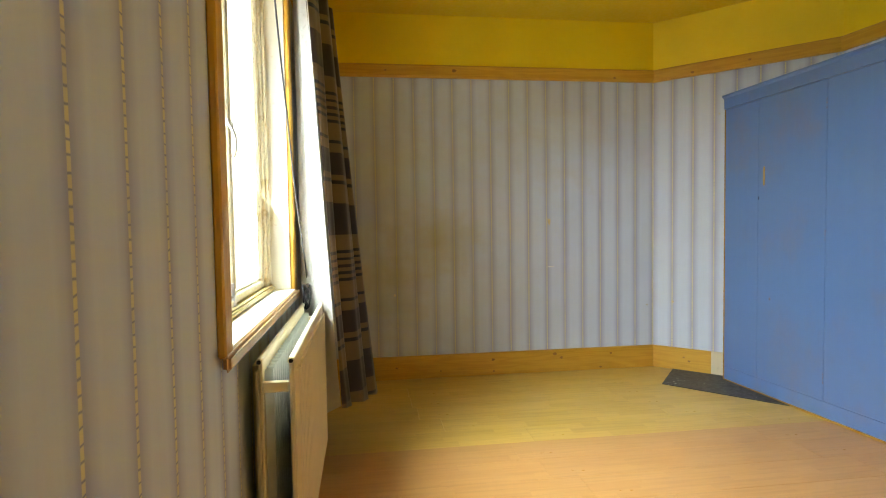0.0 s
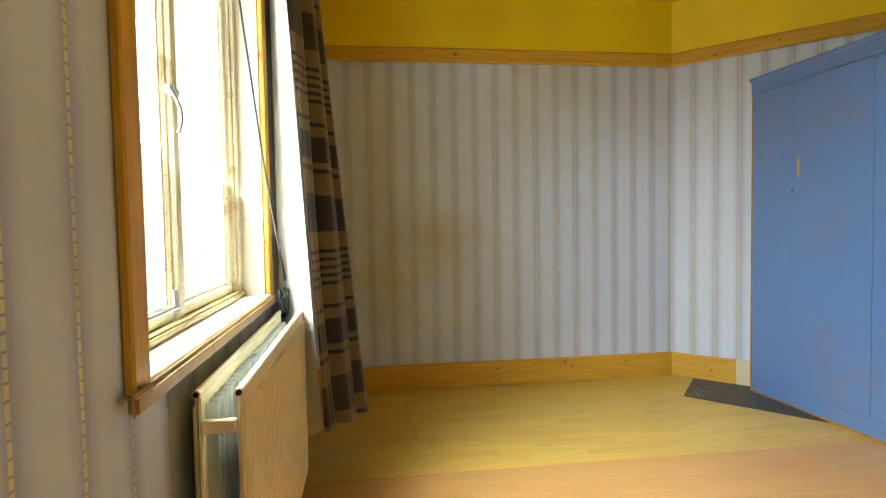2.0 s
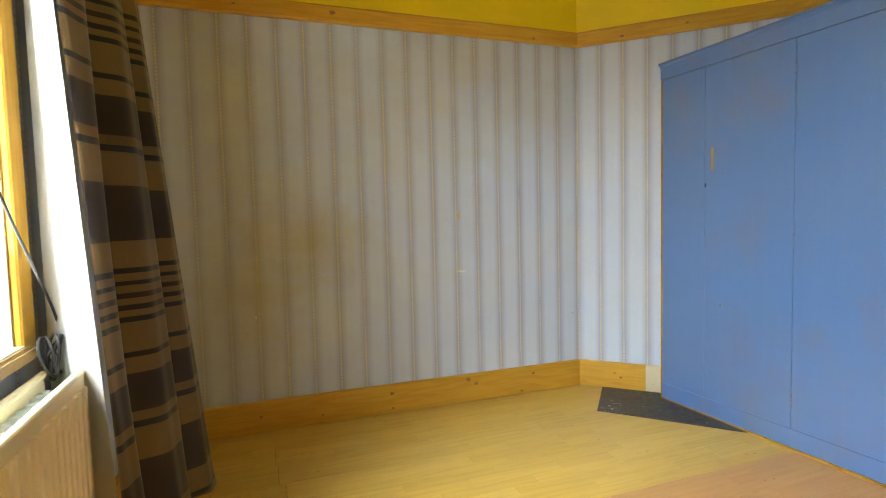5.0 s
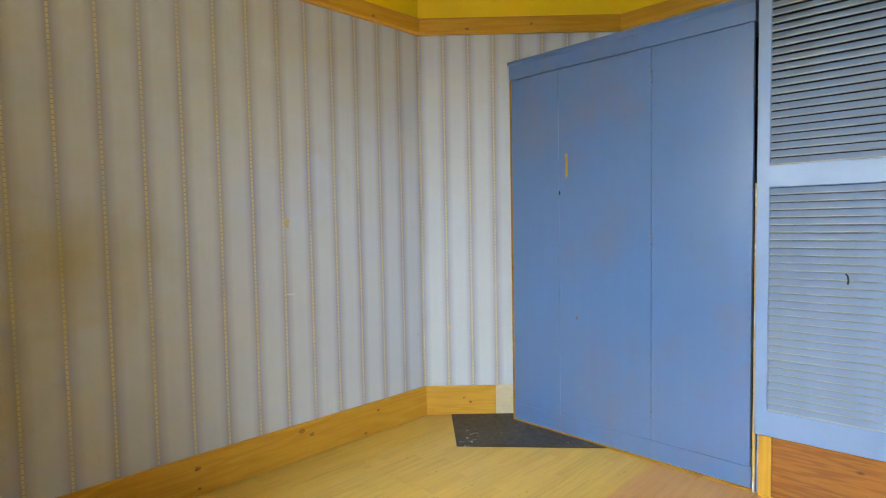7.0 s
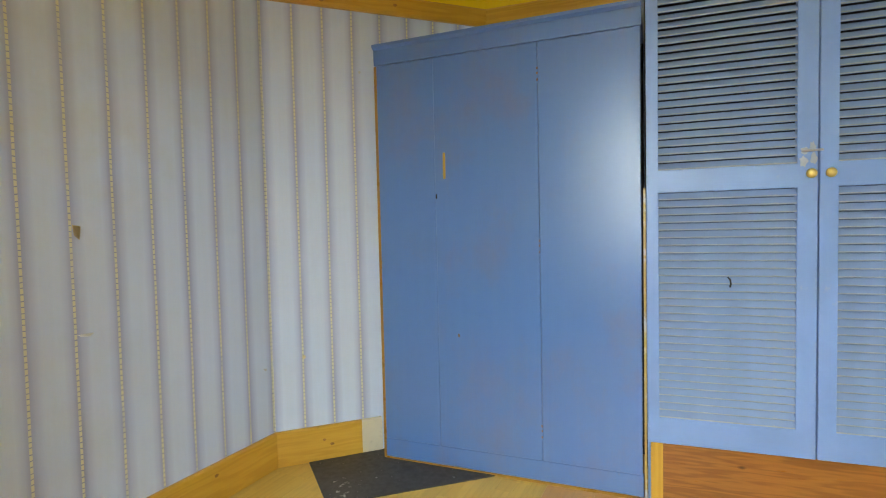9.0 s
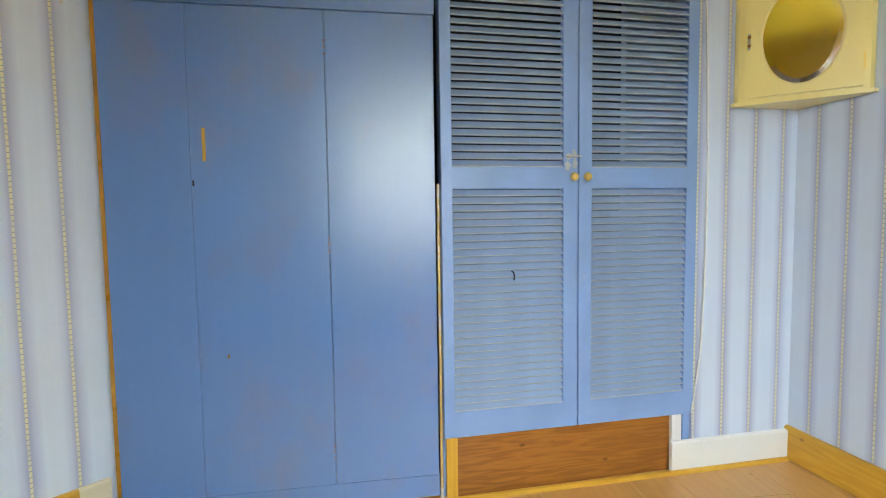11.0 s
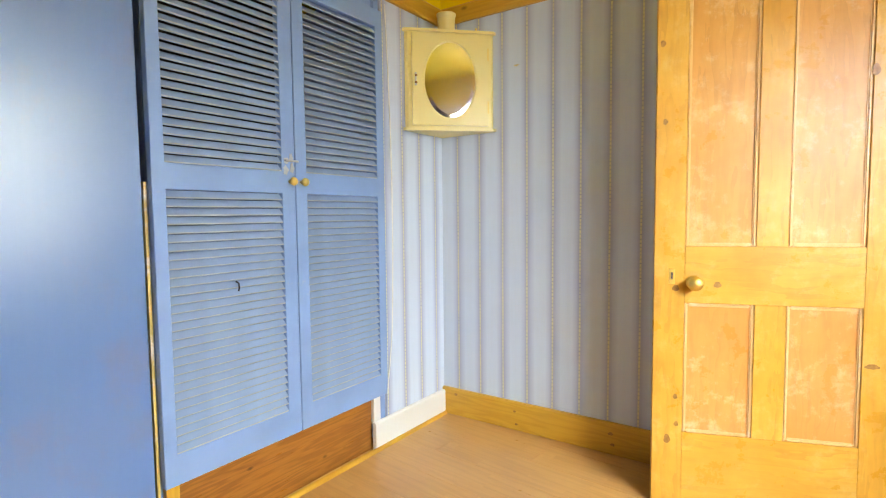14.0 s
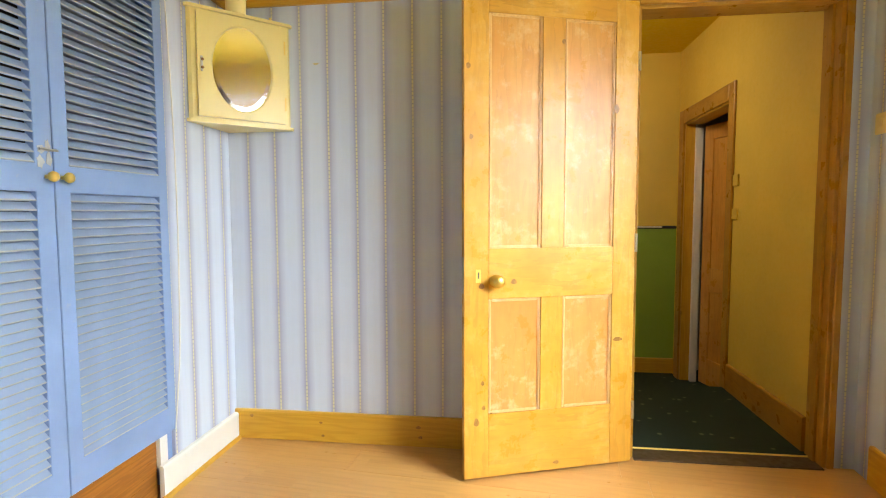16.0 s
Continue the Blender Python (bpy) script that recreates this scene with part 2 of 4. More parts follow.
M_WINDOW = flaking("old_window_paint", (0.76, 0.68, 0.46), (0.40, 0.28, 0.10))
M_REVEAL = paint("reveal_paint", (0.80, 0.75, 0.60), 0.4, 0.10, (0.5, 0.40, 0.18), 0.4, 5)
M_BEAD = flaking("flaking_bead_paint", (0.55, 0.42, 0.16), (0.22, 0.12, 0.03))
M_NOSING = flaking("worn_sill_edge", (0.42, 0.26, 0.10), (0.20, 0.10, 0.03))
M_WHITE = paint("white_paint", (0.80, 0.80, 0.78), 0.4, 0.06, (0.5, 0.46, 0.4), 0.25)
rk = Nodes("radiator_enamel", 0.32)
M_RAD = rk.colour(rk.mix(rk.ramp(rk.noise(3, 3), 0.3, 0.7), (0.80, 0.72, 0.52), (0.74, 0.66, 0.46))).m
# the sky's blue reflection is put into the colour of the fins
M_FIN = paint("sky_tinted_fin_enamel", (0.72, 0.78, 0.80), 0.35, 0.08, (0.4, 0.38, 0.34), 0.3, 6)
M_PINEX = pine("pine_trim", (0.60, 0.33, 0.04), (0.48, 0.23, 0.022), 0.35, 0)
M_PINEZ = pine("pine_upright", (0.60, 0.33, 0.04), (0.48, 0.23, 0.022), 0.35, 2)
M_DOORX = worn_pine("pine_door_rail", (0.70, 0.39, 0.065), (0.58, 0.27, 0.032), (0.78, 0.56, 0.28), 0.25, 0)
M_DOORZ = worn_pine("pine_door_stile", (0.70, 0.39, 0.065), (0.58, 0.27, 0.032), (0.78, 0.56, 0.28), 0.25, 2)
M_DOORP = worn_pine("pine_door_panel", (0.68, 0.36, 0.09), (0.58, 0.25, 0.045), (0.82, 0.64, 0.42), 0.42, 2)
M_DOORL = worn_pine("pine_lower_panel", (0.72, 0.345, 0.10), (0.63, 0.265, 0.062), (0.82, 0.66, 0.48), 0.5, 2)
M_DOORM = worn_pine("pine_door_moulding", (0.78, 0.53, 0.24), (0.68, 0.37, 0.11), (0.84, 0.70, 0.48), 0.5, 2)
M_DOORN = worn_pine("pale_lower_moulding", (0.80, 0.57, 0.30), (0.70, 0.42, 0.17), (0.88, 0.78, 0.60), 0.6, 2)
M_DOORB = worn_pine("orange_landing_door", (0.66, 0.34, 0.085), (0.54, 0.23, 0.045), (0.66, 0.36, 0.10), 0.15, 2)
M_LINEZ = worn_pine("varnished_lining", (0.46, 0.23, 0.03), (0.34, 0.15, 0.018), (0.5, 0.3, 0.08), 0.2, 2)
M_LINEX = worn_pine("varnished_head", (0.46, 0.23, 0.03), (0.34, 0.15, 0.018), (0.5, 0.3, 0.08), 0.2, 0)
M_DARKP = pine("dark_pine_board", (0.34, 0.125, 0.022), (0.15, 0.046, 0.008), 0.34, 0, 1.5)
M_SILL = paint("sill_paint", (0.78, 0.74, 0.66), 0.4, 0.12, (0.45, 0.33, 0.15), 0.5, 5)
M_LAM_A = laminate("pale_laminate", (0.70, 0.455, 0.10), (0.55, 0.325, 0.055))
M_LAM_B = laminate("pink_beech_laminate", (0.60, 0.315, 0.105), (0.54, 0.27, 0.082))
M_SLATE = paint("slate", (0.060, 0.051, 0.043), 0.5, 0.3, (0.55, 0.53, 0.5), 0.8, 9)
M_THRESH = paint("dark_threshold_wood", (0.085, 0.05, 0.026), 0.5, 0.3, (0.16, 0.11, 0.06), 0.5, 9)
M_SCAR = paint("chipped_paint", (0.52, 0.54, 0.56), 0.7, 0.3, (0.3, 0.36, 0.5), 0.7, 14)
M_KNOT = paint("knot_wood", (0.44, 0.20, 0.045), 0.40, 0.5, (0.20, 0.075, 0.02), 0.5, 60)
M_FILLER = flaking("chipped_filler_paint", (0.62, 0.42, 0.13), (0.62, 0.66, 0.70))
# near black, painted in place of the shade inside gaps, holes and cupboards
M_DARK = paint("gap_shade", (0.02, 0.018, 0.016), 0.8)
M_BRASS = Nodes("brass", 0.38, 1.0).colour((0.86, 0.64, 0.20)).m
M_STEEL = Nodes("worn_steel", 0.35, 1.0).colour((0.55, 0.54, 0.52)).m
M_BLACK = Nodes("black_plastic", 0.4).colour((0.02, 0.02, 0.022)).m
M_GREEN = paint("green_wall_paint", (0.25, 0.40, 0.05), 0.55)
M_HALLY = paint("ochre_hall_paint", (0.72, 0.50, 0.09), 0.55, 0.12)
M_LINING = paint("curtain_lining", (0.82, 0.80, 0.74), 0.85)


def carpet_material():
    k = Nodes("dark_green_carpet", 0.95)
    v = k.node("TexVoronoi", Vector=k.coords(), Scale=11.0)
    n = k.noise(220, 3, 0.7)
    col = k.mix(k.ramp(n, 0.3, 0.7), (0.004, 0.014, 0.008), (0.012, 0.030, 0.018))
    col = k.mix(k.ramp(v, 0.16, 0.10), col, (0.09, 0.11, 0.06))
    return k.colour(col).bump(n, 0.6, 0.004).m


M_CARPET = carpet_material()


def glass_material():
    k = Nodes("window_glass", 0.02)
    k.b.inputs["Transmission Weight"].default_value = 1.0
    k.b.inputs["IOR"].default_value = 1.45
    return k.m


M_GLASS = glass_material()

# ---- mesh helpers ----


def box(bm, x0, x1, y0, y1, z0, z1, bevel=0.0, seg=1):
    """A box, with rounded edges if bevel is given."""
    vs = [bm.verts.new(c) for c in ((x0, y0, z0), (x1, y0, z0), (x1, y1, z0), (x0, y1, z0), (x0, y0, z1), (x1, y0, z1), (x1, y1, z1), (x0, y1, z1))]
    fs = [bm.faces.new([vs[i] for i in q]) for q in ((0, 3, 2, 1), (4, 5, 6, 7), (0, 1, 5, 4), (1, 2, 6, 5), (2, 3, 7, 6), (3, 0, 4, 7))]
    if bevel:
        es = list({e for f in fs for e in f.edges})
        bmesh.ops.bevel(bm, geom=es, offset=bevel, segments=seg, affect="EDGES", clamp_overlap=True)
    return bm


def boxed(*a, **k):
    return box(bmesh.new(), *a, **k)


def prism(bm, profile, x0, x1, axis="x"):
    """A profile of (y, z) pairs drawn along x."""
    a = [bm.verts.new((x0, p, q)) for p, q in profile]
    b = [bm.verts.new((x1, p, q)) for p, q in profile]
    n = len(profile)
    bm.faces.new(a[::-1])
    bm.faces.new(b)
    for i in range(n):
        bm.faces.new((a[i], a[(i + 1) % n], b[(i + 1) % n], b[i]))
    bmesh.ops.recalc_face_normals(bm, faces=bm.faces)
    return bm


def lathe(bm, rings, m=Matrix(), n=24):
    """Turns (radius, height) pairs round z."""
    rows = []
    for r, h in rings:
        rows.append([bm.verts.new(m @ Vector((r * math.cos(6.28318 * i / n), r * math.sin(6.28318 * i / n), h))) for i in range(n)])
    for a, b in zip(rows, rows[1:]):
        for i in range(n):
            bm.faces.new((a[i], a[(i + 1) % n], b[(i + 1) % n], b[i]))
    bm.faces.new(rows[0][::-1])
    bm.faces.new(rows[-1])
    bmesh.ops.recalc_face_normals(bm, faces=bm.faces)
    return bm


def tube(bm, pts, r, n=8):
    """A round tube along points."""
    pts = [Vector(p) for p in pts]
    rows = []
    for i, p in enumerate(pts):
        d = (pts[min(i + 1, len(pts) - 1)] - pts[max(i - 1, 0)]).normalized()
        s = d.orthogonal().normalized() if i == 0 else (side - d * side.dot(d)).normalized()
        side = s
        t = d.cross(s)
        rows.append([bm.verts.new(p + r * (math.cos(6.28318 * j / n) * s + math.sin(6.28318 * j / n) * t)) for j in range(n)])
    for a, b in zip(rows, rows[1:]):
        for j in range(n):
            bm.faces.new((a[j], a[(j + 1) % n], b[(j + 1) % n], b[j]))
    bm.faces.new(rows[0][::-1])
    bm.faces.new(rows[-1])
    bmesh.ops.recalc_face_normals(bm, faces=bm.faces)
    return bm


def mesh_of(bm, name, material, smooth=False):
    me = bpy.data.meshes.new(name)
    bm.to_mesh(me)
    bm.free()
    for m in material if isinstance(material, (list, tuple)) else (material,):
        me.materials.append(m)
    if smooth:
        for p in me.polygons:
            p.use_smooth = True
    return me


def thing(name, bm, material, m=None, label="", category="", group="", kind="", smooth=False):
    ob = new(name, mesh_of(bm, name, material, smooth) if bm else None)
    if m is not None:
        ob.matrix_world = m
    return tagged(ob, label, category, group, kind)


def part(name, bm, material, parent, label="", m=None, smooth=False):
    ob = new(name, mesh_of(bm, name, material, smooth))
    ob.parent = parent
    if m is not None:
        ob.matrix_basis = m
    return tagged(ob, label)


def slab(x0, x1, z0, z1, ya, yb, holes=(), split=None):
    """One connected slab from ya to yb with rectangular holes (x0, x1, z0, z1)."""
    xs = sorted({x0, x1, *[v for h in holes for v in h[:2]]})
    zs = sorted({z0, z1, *[v for h in holes for v in h[2:]], *([split] if split else [])})
    solid = lambda i, j: 0 <= i < len(xs) - 1 and 0 <= j < len(zs) - 1 and not any(h[0] <= xs[i] < h[1] and h[2] <= zs[j] < h[3] for h in holes)
    bm = bmesh.new()
    for i in range(len(xs) - 1):
        for j in range(len(zs) - 1):
            if not solid(i, j):
                continue
            a, b, c, d = xs[i], xs[i + 1], zs[j], zs[j + 1]
            quads = [((a, ya, c), (b, ya, c), (b, ya, d), (a, ya, d)), ((b, yb, c), (a, yb, c), (a, yb, d), (b, yb, d))]
            if not solid(i - 1, j):
                quads.append(((a, yb, c), (a, ya, c), (a, ya, d), (a, yb, d)))
            if not solid(i + 1, j):
                quads.append(((b, ya, c), (b, yb, c), (b, yb, d), (b, ya, d)))
            if not solid(i, j - 1):
                quads.append(((a, yb, c), (b, yb, c), (b, ya, c), (a, ya, c)))
            if not solid(i, j + 1):
                quads.append(((a, ya, d), (b, ya, d), (b, yb, d), (a, yb, d)))
            for q in quads:
                f = bm.faces.new([bm.verts.new(v) for v in q])
                f.material_index = 1 if split and c >= split - 1e-6 else 0
    bmesh.ops.remove_doubles(bm, verts=bm.verts, dist=1e-5)
    return bm


def soften(bm, w):
    """Rounds the sharp edges of a slab."""
    es = [e for e in bm.edges if len(e.link_faces) == 2 and e.calc_face_angle(0) > 0.5]
    bmesh.ops.bevel(bm, geom=es, offset=w, segments=1, affect="EDGES", clamp_overlap=True)
    return bm


def wall(name, m, x0, x1, z0, z1, t, holes=(), mats=(), split=None, label="", phase=0.0):
    """A wall in its own frame: x along, room face at y = 0, body to y = t. phase: where its first stripe stands."""
    bm = slab(x0, x1, z0, z1, 0, t, holes, split)
    bmesh.ops.translate(bm, verts=bm.verts, vec=(-phase, 0, 0))
    return thing(name, bm, mats, m @ pose(phase, 0, 0), label, "wall", "", "structure")


# ---- structure: the room ----
NORTH = pose(-0.3, 3.806, 0, 0, 0, -5.7)          # x along the far wall
DIAG = pose(2.47, 3.53, 0, 0, 0, -49)             # x along the canted chimney wall
EAST = pose(2.66, 0.36, 0, 0, 0, -90) @ pose(0, 0, 0)   # x runs towards the landing
SOUTH = pose(2.66, 0.37, 0, 0, 0, 180)            # x runs towards the window
ALCOVE = pose(3.2, 2.69, 0, 0, 0, -90)
PAPERED = (M_PAPER, M_YELLOW)
SPLIT = 2.16
LAB = "pale wallpaper with mauve-grey stripes below a yellow frieze"
wall("wall_north", NORTH, -0.2, 2.79, 0, CEIL, 0.15, (), (M_PAPER_N, M_YELLOW), SPLIT, LAB, 0.049)
wall("wall_chimney", DIAG, 0.0, 1.12, 0, CEIL, 0.15, (), PAPERED, SPLIT, LAB)
wall("wall_alcove", ALCOVE, 0.0, 2.5, 0, CEIL, 0.15, (), PAPERED, SPLIT, LAB)
wall("wall_east", EAST, -0.497, 0.0, 0, CEIL, 0.54, (), PAPERED, SPLIT, LAB, 0.058)
WY0, WY1, WZ0, WZ1 = 0.786, 1.852, 0.826, 2.06       # window opening along the wall
wall("wall_west", WEST, -0.3, 3.6, 0, CEIL, 0.24, ((WY0, WY1, WZ0, WZ1),), PAPERED, SPLIT, LAB, 0.078)
DX0, DX1, DH = 2.66 - 0.74, 2.66 + 0.110, 2.04     # door opening along the south wall
wall("wall_south", SOUTH, 0.0, 3.0, 0, CEIL, 0.13, ((DX0, DX1, 0, DH),), PAPERED, SPLIT, LAB, 0.102)
thing("ceiling", boxed(-0.6, 3.6, 0.2, 4.2, CEIL, CEIL + 0.12), M_CEIL, None, "uneven ceiling painted deep yellow", "ceiling", "", "structure")


def skirting(name, m, x0, x1, h=SK, material=None, label="varnished knotty pine skirting board", t=0.018):
    ob = thing(name, prism(bmesh.new(), [(0, 0.004), (-t, 0.004), (-t, h - 0.008), (-t + 0.006, h), (0, h)], x0, x1), material or M_PINEX, m, label, "skirting board", "", "structure")
    return ob


skirting("baseboard_north", NORTH, 0.0, 2.785)
skirting("baseboard_chimney", DIAG, 0.0, 0.40)
skirting("baseboard_chimney_end", DIAG, 0.40, 0.50, SK, paint("bare_plaster", (0.70, 0.62, 0.45), 0.8), "bare plaster patch beside the end of the skirting")
skirting("baseboard_south", SOUTH, 0.0, DX0 - 0.09, 0.15)
skirting("baseboard_east", EAST, -0.60, 0.0, 0.135, M_WHITE, "white-painted skirting board", 0.02)
skirting("baseboard_west", WEST, 0.0, 3.3)


def rail(name, m, x0, x1):
    return thing(name, prism(bmesh.new(), [(0, RAIL0), (-0.016, RAIL0), (-0.022, RAIL0 + 0.012), (-0.022, RAIL1 - 0.01), (-0.014, RAIL1), (0, RAIL1)], x0, x1), M_PINEX, m, "varnished pine picture rail", "picture rail", "", "structure")


rail("trim_north", NORTH, 0.0, 2.785)
rail("trim_chimney", DIAG, 0.0, 1.11)
rail("trim_alcove", ALCOVE, 0.0, 0.75)
rail("trim_south", SOUTH, 0.0, 2.9)
rail("trim_east", EAST, -0.49, 0.0)
rail("trim_west", WEST, -0.1, 3.3)



def knots(board, y, spots):
    """Small dark knots in a pine board, a hair proud of its face."""
    for i, (x, z, r) in enumerate(spots):
        kn = bmesh.new()
        ring = [kn.verts.new((x + 1.4 * r * math.cos(a) * (1 + 0.2 * math.sin(3 * a + i)), y - 0.0004, z + r * math.sin(a))) for a in [6.28318 * j / 12 for j in range(12)]]
        back = [kn.verts.new((v.co.x, y + 0.002, v.co.z)) for v in ring]
        kn.faces.new(ring)
        for j in range(12):
            kn.faces.new((ring[j], back[j], back[(j + 1) % 12], ring[(j + 1) % 12]))
        bmesh.ops.recalc_face_normals(kn, faces=kn.faces)
        part("knot", kn, M_KNOT, board)


NX = lambda x: (x + 0.3) / math.cos(radians(5.7))
knots(bpy.data.objects["baseboard_north"], -0.018, [(NX(x), z, r) for x, z, r in ((0.55, 0.085, 0.007), (0.86, 0.05, 0.005), (1.24, 0.115, 0.009), (1.245, 0.03, 0.006), (1.70, 0.135, 0.011), (1.75, 0.105, 0.009), (2.05, 0.02, 0.007), (2.13, 0.12, 0.007))])
knots(bpy.data.objects["baseboard_south"], -0.018, [(0.09, 0.12, 0.007), (0.45, 0.10, 0.006), (0.46, 0.035, 0.006), (0.94, 0.10, 0.008), (0.95, 0.05, 0.007)])
knots(bpy.data.objects["baseboard_chimney"], -0.018, [(0.22, 0.10, 0.006), (0.255, 0.075, 0.007)])
knots(bpy.data.objects["trim_north"], -0.022, [(NX(0.51), 2.16, 0.006), (NX(0.985), 2.165, 0.012), (NX(2.16), 2.14, 0.008)])
knots(bpy.data.objects["trim_chimney"], -0.022, [(0.27, 2.14, 0.008), (0.62, 2.16, 0.007)])
knots(bpy.data.objects["trim_south"], -0.022, [(0.52, 2.15, 0.008), (1.0, 2.165, 0.012), (1.5, 2.15, 0.007)])

# ---- structure: landing beyond the door ----
LF = pose(-0.10, -1.76, 0, 0, 0, 90)              # landing's west wall: x runs back to the room
LOWER = -0.235                                    # the landing beyond its step
wall("wall_landing_west", LF, -0.1, 2.0, -0.3, 2.44, 0.12, ((0.16, 1.02, -0.3, 1.845),), (M_HALLY,), None, "ochre-yellow painted landing wall")
wall("wall_landing_end", pose(3.0, -1.76, 0, 0, 0, 180), 0.0, 3.10, -0.3, 2.44, 0.12, (), (M_GREEN, M_HALLY), 1.00, "landing wall, green below a black dado line and ochre above")
wall("wall_landing_east", pose(2.2, 0.24, 0, 0, 0, -90), 0.0, 2.0, -0.3, 2.44, 0.12, (), (M_HALLY,), None, "ochre-yellow painted landing wall")
thing("ceiling_landing", boxed(-0.3, 2.4, -1.9, 0.24, 2.44, 2.5), M_CEIL, None, "yellow landing ceiling", "ceiling", "", "structure")
thing("floor_landing", boxed(-0.22, 2.3, -0.70, 0.285, -0.24, 0.004), M_CARPET, None, "dark green landing carpet with small pale sprigs", "carpet", "", "structure")
thing("floor_landing_lower", boxed(-1.0, 2.3, -1.88, -0.69, LOWER - 0.1, LOWER), M_CARPET, None, "dark green carpet one step down", "carpet", "", "structure")
thing("dado_rail", boxed(-0.099, 2.2, -1.76, -1.744, 0.998, 1.022, 0.004), M_BLACK, None, "narrow dark dado rail with a worn white top", "dado rail", "", "structure")
thing("dado_wear", boxed(0.02, 0.30, -1.742, -1.738, 1.006, 1.018, 0.002), M_SILL, None, "worn pale patch along the dado rail", "paint wear", "", "structure")
skirting("baseboard_landing_end", pose(2.2, -1.76, LOWER, 0, 0, 180), 0, 2.3, 0.13)
skirting("baseboard_landing_west", pose(-0.10, -0.65, 0.0, 0, 0, 90), 0.0, 0.87, 0.17, M_LINEX)

# ---- floor ----
FLOOR = pose(-0.3, 2.62, 0, 0, 0, -5.7)


def room_outline(grow):
    """The room's footprint, grown outwards into the walls."""
    lines = []
    for m in (WEST, NORTH, DIAG):
        n = (m.to_3x3() @ Vector((0, 1, 0))).to_2d()
        lines.append((m.translation.to_2d() + n * grow, n))
    lines += [(Vector((3.2 + grow, 0)), Vector((1, 0))), (Vector((0, 0.37 - grow)), Vector((0, -1)))]
    return lines


def clipped(poly, lines):
    """Cuts a polygon down to what lies inside all the lines."""
    for at, n in lines:
        kept = []
        for p, q in zip(poly, poly[1:] + poly[:1]):
            a, b = (p - at).dot(n), (q - at).dot(n)
            if a <= 0:
                kept.append(p)
            if (a < 0 < b) or (b < 0 < a):
                kept.append(p + (q - p) * (a / (a - b)))
        poly = kept
    return poly


def plate(pts, z0, z1):
    """A flat plate with the given outline."""
    bm = bmesh.new()
    lo = [bm.verts.new((p[0], p[1], z0)) for p in pts]
    hi = [bm.verts.new((p[0], p[1], z1)) for p in pts]
    bm.faces.new(lo[::-1])
    bm.faces.new(hi)
    for i in range(len(pts)):
        bm.faces.new((lo[i], lo[(i + 1) % len(pts)], hi[(i + 1) % len(pts)], hi[i]))
    bmesh.ops.recalc_face_normals(bm, faces=bm.faces)
    return bm


subfloor = thing("floor", plate(clipped([Vector(c) for c in ((-1, 0), (4, 0), (4, 5), (-1, 5))], room_outline(0.10)), -0.1, -0.009), M_DARK, None, "laminate floor of pale and pinkish beech boards", "floor", "", "structure")

# ---- window ----
WM = WEST


